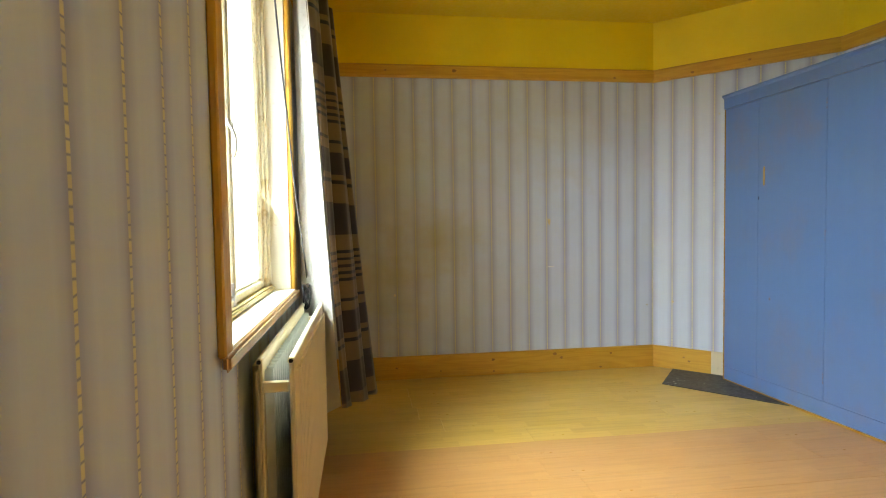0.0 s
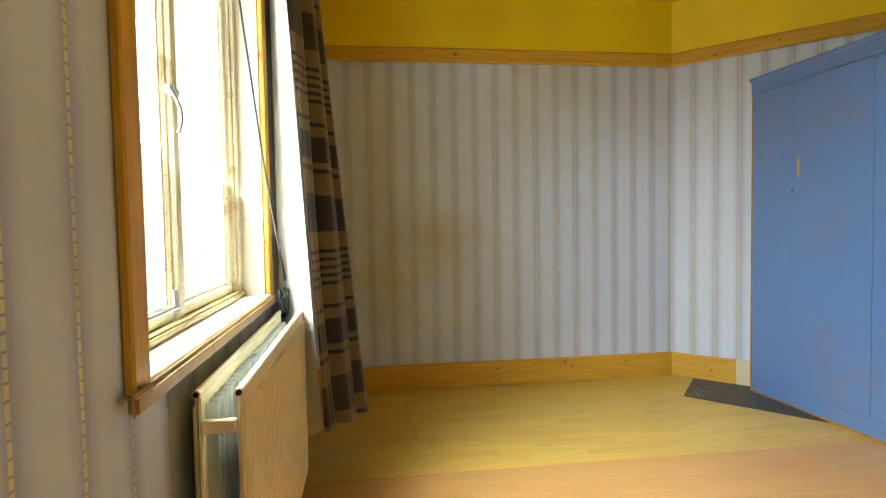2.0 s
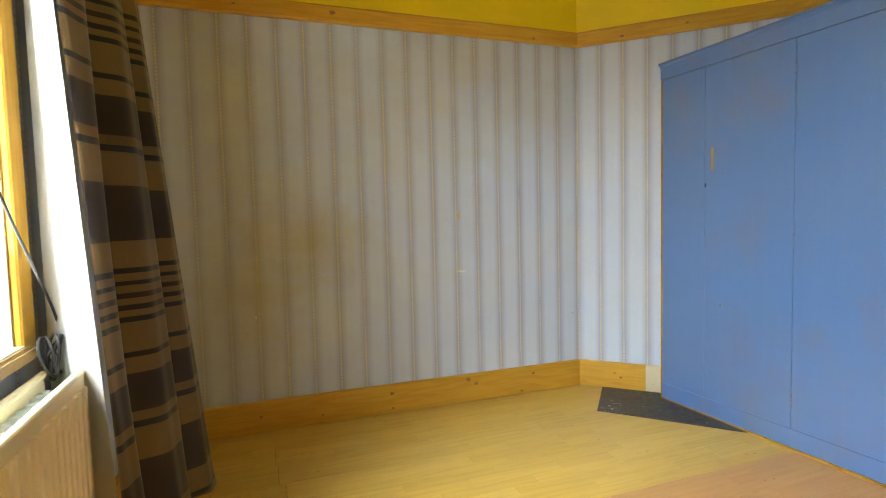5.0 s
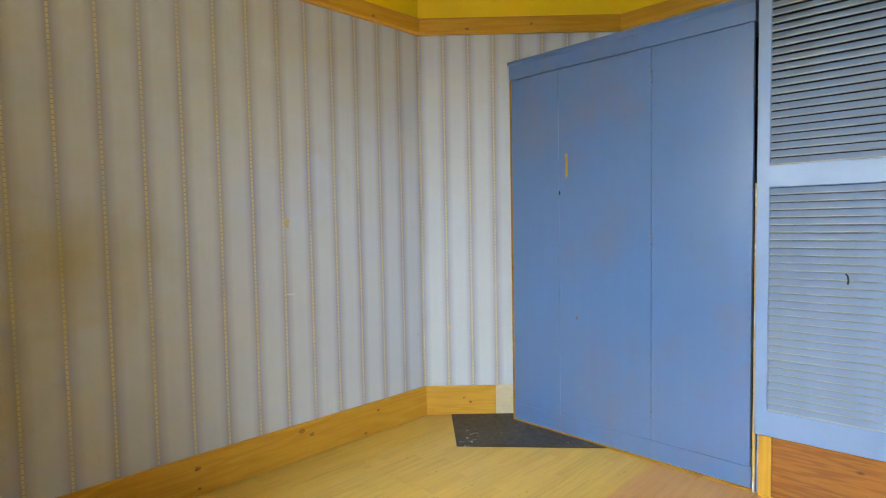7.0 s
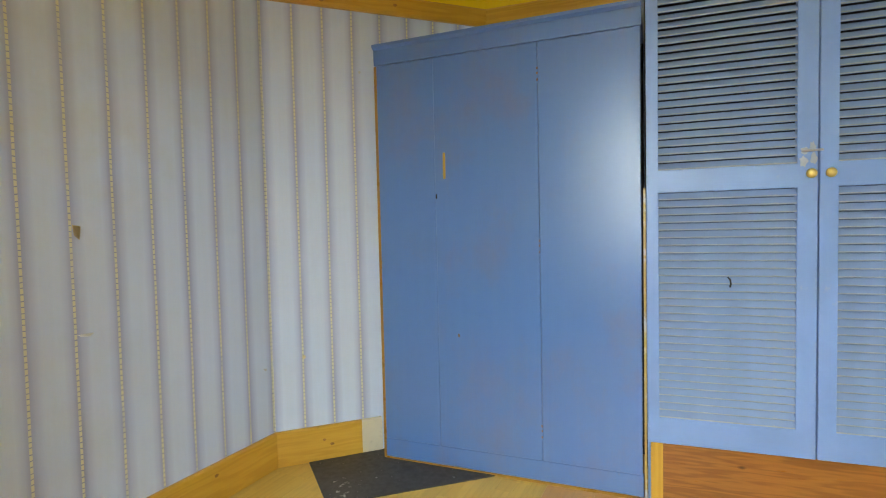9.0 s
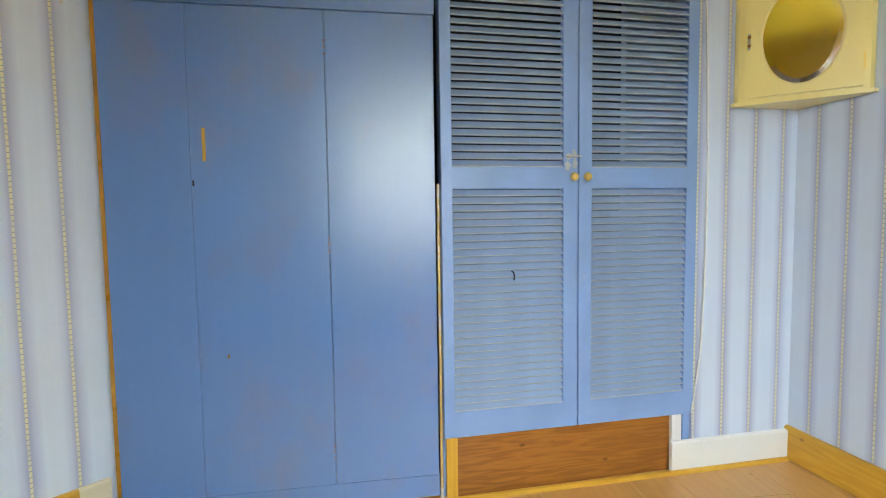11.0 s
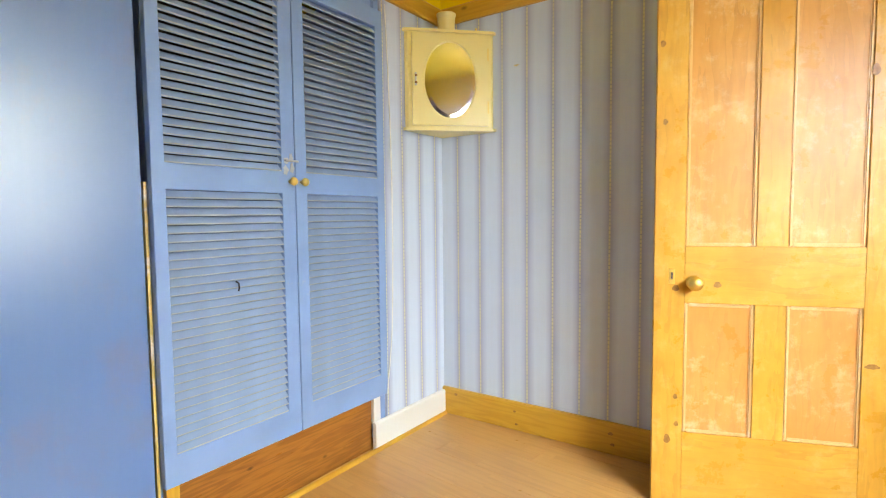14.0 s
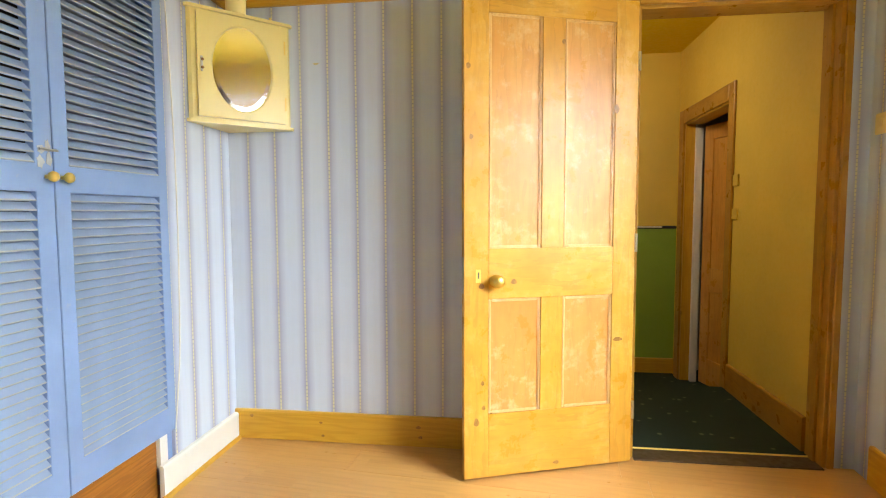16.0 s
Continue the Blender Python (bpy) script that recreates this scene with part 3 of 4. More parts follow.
def window():
    top = thing("window_1", None, None, WM, "old cream-painted casement window with two lights, flaking putty", "window", "", "structure")
    d0, d1 = 0.080, 0.140        # the frame's depth in the wall
    mid, low, right = 1.242, 0.022, 0.078
    part("window_frame", soften(slab(WY0, WY1, WZ0, WZ1, d0, d1, ((WY0 + 0.055, mid - 0.020, WZ0 + low - 0.002, WZ1 - 0.05), (mid + 0.020, WY1 - right + 0.002, WZ0 + low - 0.002, WZ1 - 0.05))), 0.004), M_WINDOW, top)
    for a, b, wa, wb in ((WY0 + 0.057, mid - 0.016, 0.031, 0.018), (mid + 0.020, WY1 - right, 0.031, 0.040)):
        z0, z1, w = WZ0 + low, WZ1 - 0.052, 0.031
        sash = part("casement", soften(slab(a, b, z0, z1, d0 + 0.012, d1 - 0.01, ((a + wa, b - wb, z0 + w, z1 - w),)), 0.005), M_WINDOW, top)
        putty = slab(a + wa - 0.001, b - wb + 0.001, z0 + w - 0.001, z1 - w + 0.001, d0 + 0.022, d0 + 0.030, ((a + wa + 0.008, b - wb - 0.008, z0 + w + 0.008, z1 - w - 0.008),))
        part("putty", putty, M_WINDOW, sash)
        g = part("pane", boxed(a + wa - 0.004, b - wb + 0.004, d0 + 0.030, d0 + 0.034, z0 + w - 0.004, z1 - w + 0.004), M_GLASS, sash)
        g.visible_shadow = False
    part("staff_bead", boxed(WY1 - right + 0.018, WY1 - right + 0.040, d0 - 0.010, d0 - 0.0005, WZ0 + 0.04, WZ1 - 0.013, 0.004, 2), M_WINDOW, top)
    # reveal linings, sill and architrave
    r = bmesh.new()
    box(r, WY0, WY0 + 0.012, 0.0, d0, WZ0, WZ1)
    box(r, WY1 - 0.012, WY1, 0.0, d0, WZ0, WZ1)
    box(r, WY0 + 0.012, WY1 - 0.012, 0.0, d0, WZ1 - 0.012, WZ1)
    part("reveal", r, M_REVEAL, top)
    sill = bmesh.new()
    box(sill, WY0 + 0.001, WY1 - 0.001, -0.018, d0 + 0.002, WZ0 - 0.026, WZ0 + 0.003)
    part("sill_nosing", box(bmesh.new(), WY0 - 0.088, WY1 + 0.03, -0.034, -0.0185, WZ0 - 0.034, WZ0 + 0.001, 0.007, 3), M_NOSING, top, "worn brown front edge of the sill")
    part("sill_bead", box(box(bmesh.new(), WY0 + 0.013, WY1 - 0.013, d0 - 0.020, d0 - 0.001, WZ0 + 0.004, WZ0 + 0.018, 0.004, 2), WY0 + 0.013, WY1 - 0.013, d0 - 0.010, d0 - 0.001, WZ0 + 0.018, WZ0 + 0.026, 0.003), M_BEAD, top, "flaking yellow-brown bead along the foot of the window")
    part("window_sill", sill, M_SILL, top, "paint-worn window sill")
    for a, b in ((WY0 - 0.053, WY0 + 0.006), (WY1 - 0.006, WY1 + 0.07)):
        part("architrave", boxed(a, b, -0.018, 0.0, WZ0 - 0.012, WZ1 + 0.075, 0.004), M_PINEZ, top, "varnished pine architrave")
    part("architrave", boxed(WY0 + 0.0065, WY1 - 0.0065, -0.018, 0.0, WZ1 - 0.006, WZ1 + 0.075, 0.004), M_PINEX, top, "varnished pine architrave")
    # catch and stay
    c = bmesh.new()
    box(c, mid - 0.022 - 0.034, mid - 0.022 + 0.022, d0 - 0.012, d0 + 0.004, 1.376, 1.398, 0.004)
    tube(c, [(mid - 0.022 - 0.030, d0 - 0.008, 1.385), (mid - 0.022 - 0.028, d0 - 0.018, 1.368), (mid - 0.022 - 0.012, d0 - 0.022, 1.348), (mid - 0.022 - 0.004, d0 - 0.022, 1.325), (mid - 0.022 - 0.006, d0 - 0.018, 1.30), (mid - 0.022 - 0.012, d0 - 0.016, 1.29)], 0.0048)
    part("catch", c, M_STEEL, top, "worn metal window catch")
    st = bmesh.new()
    tube(st, [(WY0 + 0.1, d0 - 0.008, WZ0 + 0.06), (mid - 0.05, d0 - 0.008, WZ0 + 0.06)], 0.006)
    tube(st, [(mid - 0.07, d0 - 0.008, WZ0 + 0.05), (mid - 0.07, d0 - 0.008, WZ0 + 0.10)], 0.007)
    part("stay", st, M_STEEL, top, "metal casement stay with a pin")


window()


gl = Nodes("overcast_sky_glow")
gl.b.inputs["Emission Color"].default_value, gl.b.inputs["Emission Strength"].default_value = (0.93, 0.96, 1.0, 1), 2.0
thing("backdrop", boxed(-9, 12, 3.0, 3.05, -4, 9), gl.m, WM, "bright overcast sky outside the window", "sky", "", "structure")


# ---- radiator ----
def radiator():
    x0, x1, z0, z1 = 0.911, 1.845, 0.16, 0.764
    rad = thing("radiator", None, None, WM, "cream double-panel radiator under the window sill", "radiator")

    def panel(name, ya, yb):
        bm = bmesh.new()
        box(bm, x0, x1, min(ya, yb), max(ya, yb), z0, z1, 0.006, 2)
        part(name, bm, M_RAD, rad)
        n = 27
        fl = bmesh.new()
        side = -1 if yb < ya else 1
        for i in range(n):
            c = x0 + 0.03 + (x1 - x0 - 0.06) * i / (n - 1)
            v = [(c - 0.0135, yb), (c - 0.008, yb + side * 0.009), (c + 0.008, yb + side * 0.009), (c + 0.0135, yb)]
            lo = [fl.verts.new((p, q, z0 + 0.03)) for p, q in v]
            hi = [fl.verts.new((p, q, z1 - 0.035)) for p, q in v]
            for k in range(3):
                fl.faces.new((lo[k], lo[k + 1], hi[k + 1], hi[k]))
            fl.faces.new(lo[::-1])
            fl.faces.new(hi)
        bmesh.ops.recalc_face_normals(fl, faces=fl.faces)
        part("ribs", fl, M_RAD, rad)
        for z in (z1, z0 + 0.01):
            part("rim", tube(bmesh.new(), [(x0 - 0.004, (ya + yb) / 2, z - 0.004), (x1 + 0.004, (ya + yb) / 2, z - 0.004)], 0.0085, 12), M_RAD, rad)
            part("rim_end", tube(bmesh.new(), [(x0 - 0.0055, (ya + yb) / 2, z - 0.004), (x0 - 0.003, (ya + yb) / 2, z - 0.004)], 0.0055, 12), M_DARK, rad, "open end of the rolled rim")

    panel("front_panel", -0.116, -0.128)
    panel("back_panel", -0.053, -0.041)
    # pressed convector channels on the back panel's inner face
    f = bmesh.new()
    n, pts = 26, []
    step = (x1 - x0 - 0.05) / n
    for i in range(n):
        c = x0 + 0.025 + step * i
        pts += [(c, -0.0545), (c + 0.10 * step, -0.062), (c + 0.24 * step, -0.074), (c + 0.58 * step, -0.074), (c + 0.72 * step, -0.062), (c + 0.82 * step, -0.0545)]
    lo = [f.verts.new((a, p, z0 + 0.06)) for a, p in pts]
    hi = [f.verts.new((a, p, z1 - 0.030)) for a, p in pts]
    for i in range(len(pts) - 1):
        f.faces.new((lo[i], lo[i + 1], hi[i + 1], hi[i]))
    bmesh.ops.solidify(f, geom=f.faces, thickness=0.0012)
    part("convector", f, M_FIN, rad, "convector fins coloured blue-white for the sky they reflect")
    for x in (x0, x1):
        part("spacer", boxed(x - 0.004 if x > 1 else x - 0.006, x + 0.006, -0.116, -0.053, z1 - 0.080, z1 - 0.052, 0.003), M_RAD, rad)
    for x in (x0 + 0.02, x1 - 0.02):
        pp = bmesh.new()
        tube(pp, [(x, -0.085, z0 + 0.02), (x, -0.085, 0.0)], 0.0075)
        part("pipe", pp, M_RAD, rad, "painted feed pipe")
    part("wall_bracket", boxed(x0 + 0.15, x0 + 0.19, -0.041, 0.0, z0 + 0.05, z1 - 0.05), M_RAD, rad)
    part("wall_bracket", boxed(x1 - 0.19, x1 - 0.15, -0.041, 0.0, z0 + 0.05, z1 - 0.05), M_RAD, rad)


radiator()


# ---- curtain ----
def curtain_material():
    k = Nodes("striped_curtain", 0.45)
    sep = k.node("SeparateXYZ", Vector=k.coords())
    s = k.t.nodes[-1]
    z = k.math("ADD", s.outputs[2], k.math("MULTIPLY", k.math("SUBTRACT", k.noise(2.0, 2), 0.5), 0.01))
    widths = [("b", 140), ("t", 85), ("k", 15), ("t", 25), ("b", 100), ("t", 40), ("k", 15), ("t", 75), ("k", 15), ("t", 17), ("k", 12), ("t", 18), ("b", 14), ("t", 18), ("k", 12), ("t", 18), ("k", 14), ("t", 70)]
    total = sum(w for _, w in widths)
    f = k.math("FRACT", k.math("DIVIDE", k.math("SUBTRACT", z, 1.05), total * 0.00101))
    r = k.t.nodes.new("ShaderNodeValToRGB")
    r.color_ramp.interpolation = "CONSTANT"
    tones = {"b": (0.040, 0.020, 0.017, 1), "t": (0.27, 0.175, 0.07, 1), "k": (0.012, 0.012, 0.016, 1)}
    bands, at = [], 0
    for tone, width in widths:
        bands.append((at / total, tones[tone]))
        at += width
    els = r.color_ramp.elements
    while len(els) > 1:
        els.remove(els[-1])
    els[0].position, els[0].color = bands[0]
    for p, c in bands[1:]:
        e = els.new(p)
        e.color = c
    k.t.links.new(f, r.inputs[0])
    weave = k.noise(400, 2, 0.6)
    k.colour(k.mix(k.ramp(weave, 0.3, 0.7, 0.0, 0.25), r.outputs[0], (0.01, 0.01, 0.01)))
    k.b.inputs["Sheen Weight"].default_value = 0.3
    return k.bump(weave, 0.3, 0.001).m


M_CURTAIN = curtain_material()


def curtain():
    """A gathered curtain hanging askew beside the window, with its pale lining turned to the light."""
    cu = thing("curtain", None, None, DRAPE, "brown, tan and black banded curtain with a pale lining, drawn aside", "curtain")
    top = 2.13

    def sheet(name, mat, foot, head, lo, pleats, amp, label="", cols=90):
        """foot and head: the plan line (x, y) at the hem and at the track."""
        bm = bmesh.new()
        rows, grid = 44, []

        def along(line, u):
            lens = [math.dist(p, q) for p, q in zip(line, line[1:])]
            d = u * sum(lens)
            for p, q, l in zip(line, line[1:], lens):
                if d <= l or q == line[-1]:
                    f = d / l
                    n = Vector((q[1] - p[1], p[0] - q[0])) / l
                    return Vector(p) + (Vector(q) - Vector(p)) * f, n
                d -= l

        for j in range(rows + 1):
            v = j / rows
            row = []
            for i in range(cols + 1):
                u = i / cols
                (a, n), (b, _) = along(foot, u), along(head, u)
                w = v ** 0.85
                p = a * (1 - w) + b * w
                ph = pleats * 6.28318 * (u + 0.03 * math.sin(4.0 * v + 5 * u))
                s = math.sin(ph) + 0.35 * math.sin(2 * ph + 1.3)
                p = p + n * amp * s * (0.75 + 0.25 * math.cos(2.2 * v))
                row.append(bm.verts.new((p.x, p.y, lo + (top - lo) * v - 0.125 * u * (1 - v) ** 2)))
            grid.append(row)
        for r0, r1 in zip(grid, grid[1:]):
            for i in range(cols):
                bm.faces.new((r0[i], r0[i + 1], r1[i + 1], r1[i]))
        bmesh.ops.solidify(bm, geom=bm.faces, thickness=0.0025)
        part(name, bm, mat, cu, label, smooth=True)

    sheet("cloth", M_CURTAIN, [(1.80, -0.215), (1.87, -0.25), (2.06, -0.335), (2.33, -0.40), (2.38, -0.30)], [(1.82, -0.115), (1.89, -0.145), (2.06, -0.19), (2.34, -0.225), (2.40, -0.15)], 0.325, 3.3, 0.030)
    sheet("lining", M_LINING, [(1.793, -0.220), (1.84, -0.16), (1.93, -0.085), (1.965, -0.060)], [(1.812, -0.120), (1.86, -0.085), (1.94, -0.065), (1.965, -0.055)], 0.335, 2.0, 0.006, "pale curtain lining", 50)


curtain()
rod = thing("curtain_track", boxed(WY0 - 0.1, WY1 + 0.55, -0.20, -0.16, 2.135, 2.165, 0.005), M_WHITE, DRAPE, "plain curtain track above the window", "curtain track")
for xx in (WY0, WY1 + 0.3):
    part("bracket", boxed(xx, xx + 0.025, -0.17, 0.01, 2.142, 2.160), M_WHITE, rod)

# cable and its coil at the radiator's end
cb = bmesh.new()
hang = [(1.10, 2.04), (1.30, 1.66), (1.45, 1.455), (1.58, 1.25), (1.78, 1.03), (1.93, 0.88), (1.955, 0.80), (1.93, 0.77)]
for _ in range(2):
    hang = [hang[0]] + [(p[0] * f + q[0] * (1 - f), p[1] * f + q[1] * (1 - f)) for p, q in zip(hang, hang[1:]) for f in (0.75, 0.25)] + [hang[-1]]
tube(cb, [(x, -0.058, z) for x, z in hang], 0.0030)
loops = random.Random(8)
for n in range(5):
    cx, tilt, rx, rz = 1.845 + 0.016 * n, loops.uniform(-0.5, 0.5), loops.uniform(0.022, 0.036), loops.uniform(0.042, 0.060)
    tube(cb, [(cx + rx * math.cos(a) * math.cos(tilt), -0.062 + 0.012 * math.sin(a + n) + 0.012 * math.sin(tilt) * math.cos(a), 0.800 + rz * math.sin(a) - 0.004 * n) for a in [i * 0.33 for i in range(20)]], 0.0032)
thing("aerial_cable", cb, M_BLACK, WM, "thin black cable hanging down to a coil on the radiator", "cable", smooth=True)


# ---- wardrobe ----
WARD = pose(2.705, 3.085, 0, 0, 0, -90 - 1.9)     # x runs towards the landing, y into the alcove
WL, WH = 1.14, 1.83


def wardrobe():
    w = thing("wardrobe", None, None, WARD, "built-in wardrobe with flat scuffed blue hardboard doors", "wardrobe")
    part("plinth", boxed(0.0, WL, 0.004, 0.03, 0.012, 0.10, 0.003), M_BLUE, w)
    j1, j2 = 0.285, 0.745
    for a, b in ((0.006, j1), (j1 + 0.0008, j2), (j2 + 0.0016, WL - 0.004)):
        part("door", boxed(a, b, 0.0, 0.022, 0.102, WH, 0.002), M_BLUE, w)
    part("cornice", prism(bmesh.new(), [(0.022, WH + 0.002), (-0.004, WH + 0.002), (-0.006, WH + 0.07), (-0.022, WH + 0.08), (-0.022, WH + 0.092), (0.06, WH + 0.092)], -0.004, WL), M_BLUE, w)
    part("foot_edge", boxed(0.0, WL, 0.001, 0.03, 0.0, 0.0115, 0.002), M_LINEX, w, "bare brown lower edge, paint worn away")
    part("side_panel", boxed(-0.009, 0.004, 0.004, 0.14, 0.0, WH), M_LINEZ, w, "orange-brown wooden edge")
    part("top_panel", boxed(0.0, WL, 0.06, 0.50, WH + 0.07, WH + 0.088), M_BLUE, w)
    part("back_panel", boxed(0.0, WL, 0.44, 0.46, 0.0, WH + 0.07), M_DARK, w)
    for z in (1.70, 1.0, 0.225):
        hg = bmesh.new()
        box(hg, j2 - 0.003, j2 + 0.005, -0.0025, 0.004, z - 0.035, z + 0.035, 0.001)
        h = part("hinge", hg, M_BLUE, w)
        for dz in (-0.022, 0.004, 0.024):
            part("screw", boxed(j2 - 0.0035, j2 + 0.003, -0.0032, 0.0, z + dz - 0.005, z + dz + 0.005, 0.001), M_KNOT, h, "dark rusted screw")
    part("slot", boxed(0.324, 0.336, -0.0025, 0.003, 1.30, 1.415, 0.002), M_PINEZ, w, "bare orange scar where a handle was")
    part("dent", boxed(0.378, 0.386, -0.0022, 0.002, 0.602, 0.618, 0.002), M_KNOT, w, "small dark dent")
    part("screw_hole", boxed(0.288, 0.294, -0.002, 0.003, 1.215, 1.235), M_DARK, w)


wardrobe()
thing("wardrobe_filler", boxed(WL + 0.003, WL + 0.012, 0.004, 0.02, 0.0, 1.22), M_FILLER, WARD, "pale wooden filler strip beside the wardrobe", "filler strip")
# coloured near black to give the slot beside the wardrobe its shade
thing("wall_partition", boxed(2.70, 3.2, 1.90, 1.925, 0, CEIL), M_DARK, None, "partition between the cupboards, near black in place of shade", "wall", "", "structure")


# ---- louvred cupboard ----
LOUV = pose(2.652, 1.932, 0, 0, 0, -90 + 0.6)


def louvred_cupboard():
    c = thing("louvred_cupboard", None, None, LOUV, "built-in cupboard with two blue-painted louvred doors", "cupboard")
    part("frame", box(box(bmesh.new(), 0.003, 0.03, 0.03, 0.07, 0.0, CEIL - 0.001), 1.045, 1.085, 0.012, 0.07, 0.11, CEIL - 0.001), M_BLUED, c)
    part("header", boxed(0.03, 1.045, 0.03, 0.06, 2.06, CEIL - 0.001), M_BLUED, c)
    zb, zt, m0, m1, low = 0.25, 2.05, 1.198, 1.28, 0.35
    for a, b, wl, wr, dz in ((0.0, 0.545, 0.042, 0.062, 0.0), (0.549, 1.075, 0.055, 0.05, 0.006)):
        d = part("door", soften(slab(a, b, zb, zt, -0.012, 0.016, ((a + wl, b - wr, low, m0), (a + wl, b - wr, m1, zt - 0.08))), 0.002), M_BLUED, c)
        pitch = 0.0285
        me = None
        for lo, hi in ((low, m0), (m1, zt - 0.08)):
            n = int((hi - lo) / pitch + 0.5)
            p = (hi - lo) / n
            for i in range(n):
                z = lo + p * (i + 0.5)
                if me is None:
                    sl = bmesh.new()
                    prism(sl, [(-0.0080, -0.0143), (-0.0110, -0.0132), (-0.0117, -0.0110), (-0.0100, -0.0088), (0.0103, 0.0125), (0.0133, 0.0105), (-0.0055, -0.0135)], a + wl, b - wr)
                    sl.faces.ensure_lookup_table()
                    for f in sl.faces:
                        if abs(f.normal.x) < 0.5 and f.calc_center_median().y < -0.0098:
                            f.material_index = 1          # the rubbed nosing
                    me = mesh_of(sl, "slat", (M_SLAT, M_NOSE))
                s = new("slat", me)
                s.parent = d
                s.matrix_basis = pose(0, 0, z)
        if a == 0:
            chips = bmesh.new()
            for cx, cz, rx, rz in ((b - 0.040, 1.322, 0.014, 0.012), (b - 0.018, 1.335, 0.009, 0.016), (b - 0.044, 1.285, 0.012, 0.018), (b - 0.014, 1.296, 0.010, 0.020)):
                rim = [(cx + rx * (1 + 0.35 * math.sin(3 * q + 40 * cx)) * math.cos(q), cz + rz * (1 + 0.3 * math.sin(5 * q + 30 * cz)) * math.sin(q)) for q in [6.28318 * e / 12 for e in range(12)]]
                front = [chips.verts.new((x, -0.0130, z)) for x, z in rim]
                rear = [chips.verts.new((x, -0.0110, z)) for x, z in rim]
                chips.faces.new(front)
                for e in range(12):
                    chips.faces.new((front[e], rear[e], rear[(e + 1) % 12], front[(e + 1) % 12]))
            bmesh.ops.recalc_face_normals(chips, faces=chips.faces)
            part("scar", chips, M_SCAR, d, "chipped pale patch where a bolt was")
            part("bolt", tube(bmesh.new(), [(b - 0.05, -0.018, 1.322), (b + 0.012, -0.018, 1.322)], 0.004), M_STEEL, d, "small steel bolt")
        x = b - 0.026 if a == 0 else a + 0.026
        part("knob", lathe(bmesh.new(), [(0.006, 0.0), (0.006, 0.012), (0.013, 0.016), (0.0165, 0.024), (0.014, 0.032), (0.006, 0.036)], pose(x, -0.012, 1.243, 90)), M_BRASS, d, "small round brass knob", smooth=True)
    part("kickboard", boxed(0.055, 0.985, 0.018, 0.04, 0.0, 0.30), M_DARKP, c, "dark-stained pine board under the doors")
    part("post", boxed(0.012, 0.055, 0.010, 0.04, 0.0, 0.30), M_PINEZ, c, "pale pine post")
    part("end_strip", boxed(0.985, 1.03, 0.0, 0.03, 0.12, 0.26), M_WHITE, c, "white wooden strip")
    # black back sheet paints the shade seen between the slats
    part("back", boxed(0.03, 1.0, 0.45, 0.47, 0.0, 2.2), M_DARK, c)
    part("hook", tube(bmesh.new(), [(0.272, -0.012, 0.885), (0.278, -0.02, 0.878), (0.280, -0.02, 0.862), (0.278, -0.018, 0.85)], 0.003), M_BLACK, c, "small black hook")


louvred_cupboard()


bead = prism(bmesh.new(), [(0.0, 0.0), (-0.016, 0.0), (-0.014, 0.008), (-0.008, 0.014), (0.0, 0.016)], -1.54, -0.03)
thing("floor_beading", bead, M_PINEX, pose(2.642, 0.36, 0, 0, 0, -90), "narrow pine beading along the floor", "beading", "", "structure")
wire = bmesh.new()
tube(wire, [(2.650 - 0.012 * math.sin(3.1 * s), 0.838 - 0.018 * math.sin(3.14 * s) + 0.03 * max(0, s - 0.85) * 6, 2.09 - 1.84 * s) for s in [i / 24 for i in range(25)]], 0.003)
thing("loose_wire", wire, M_WHITE, None, "thin white wire hanging beside the louvred door", "wire", smooth=True)


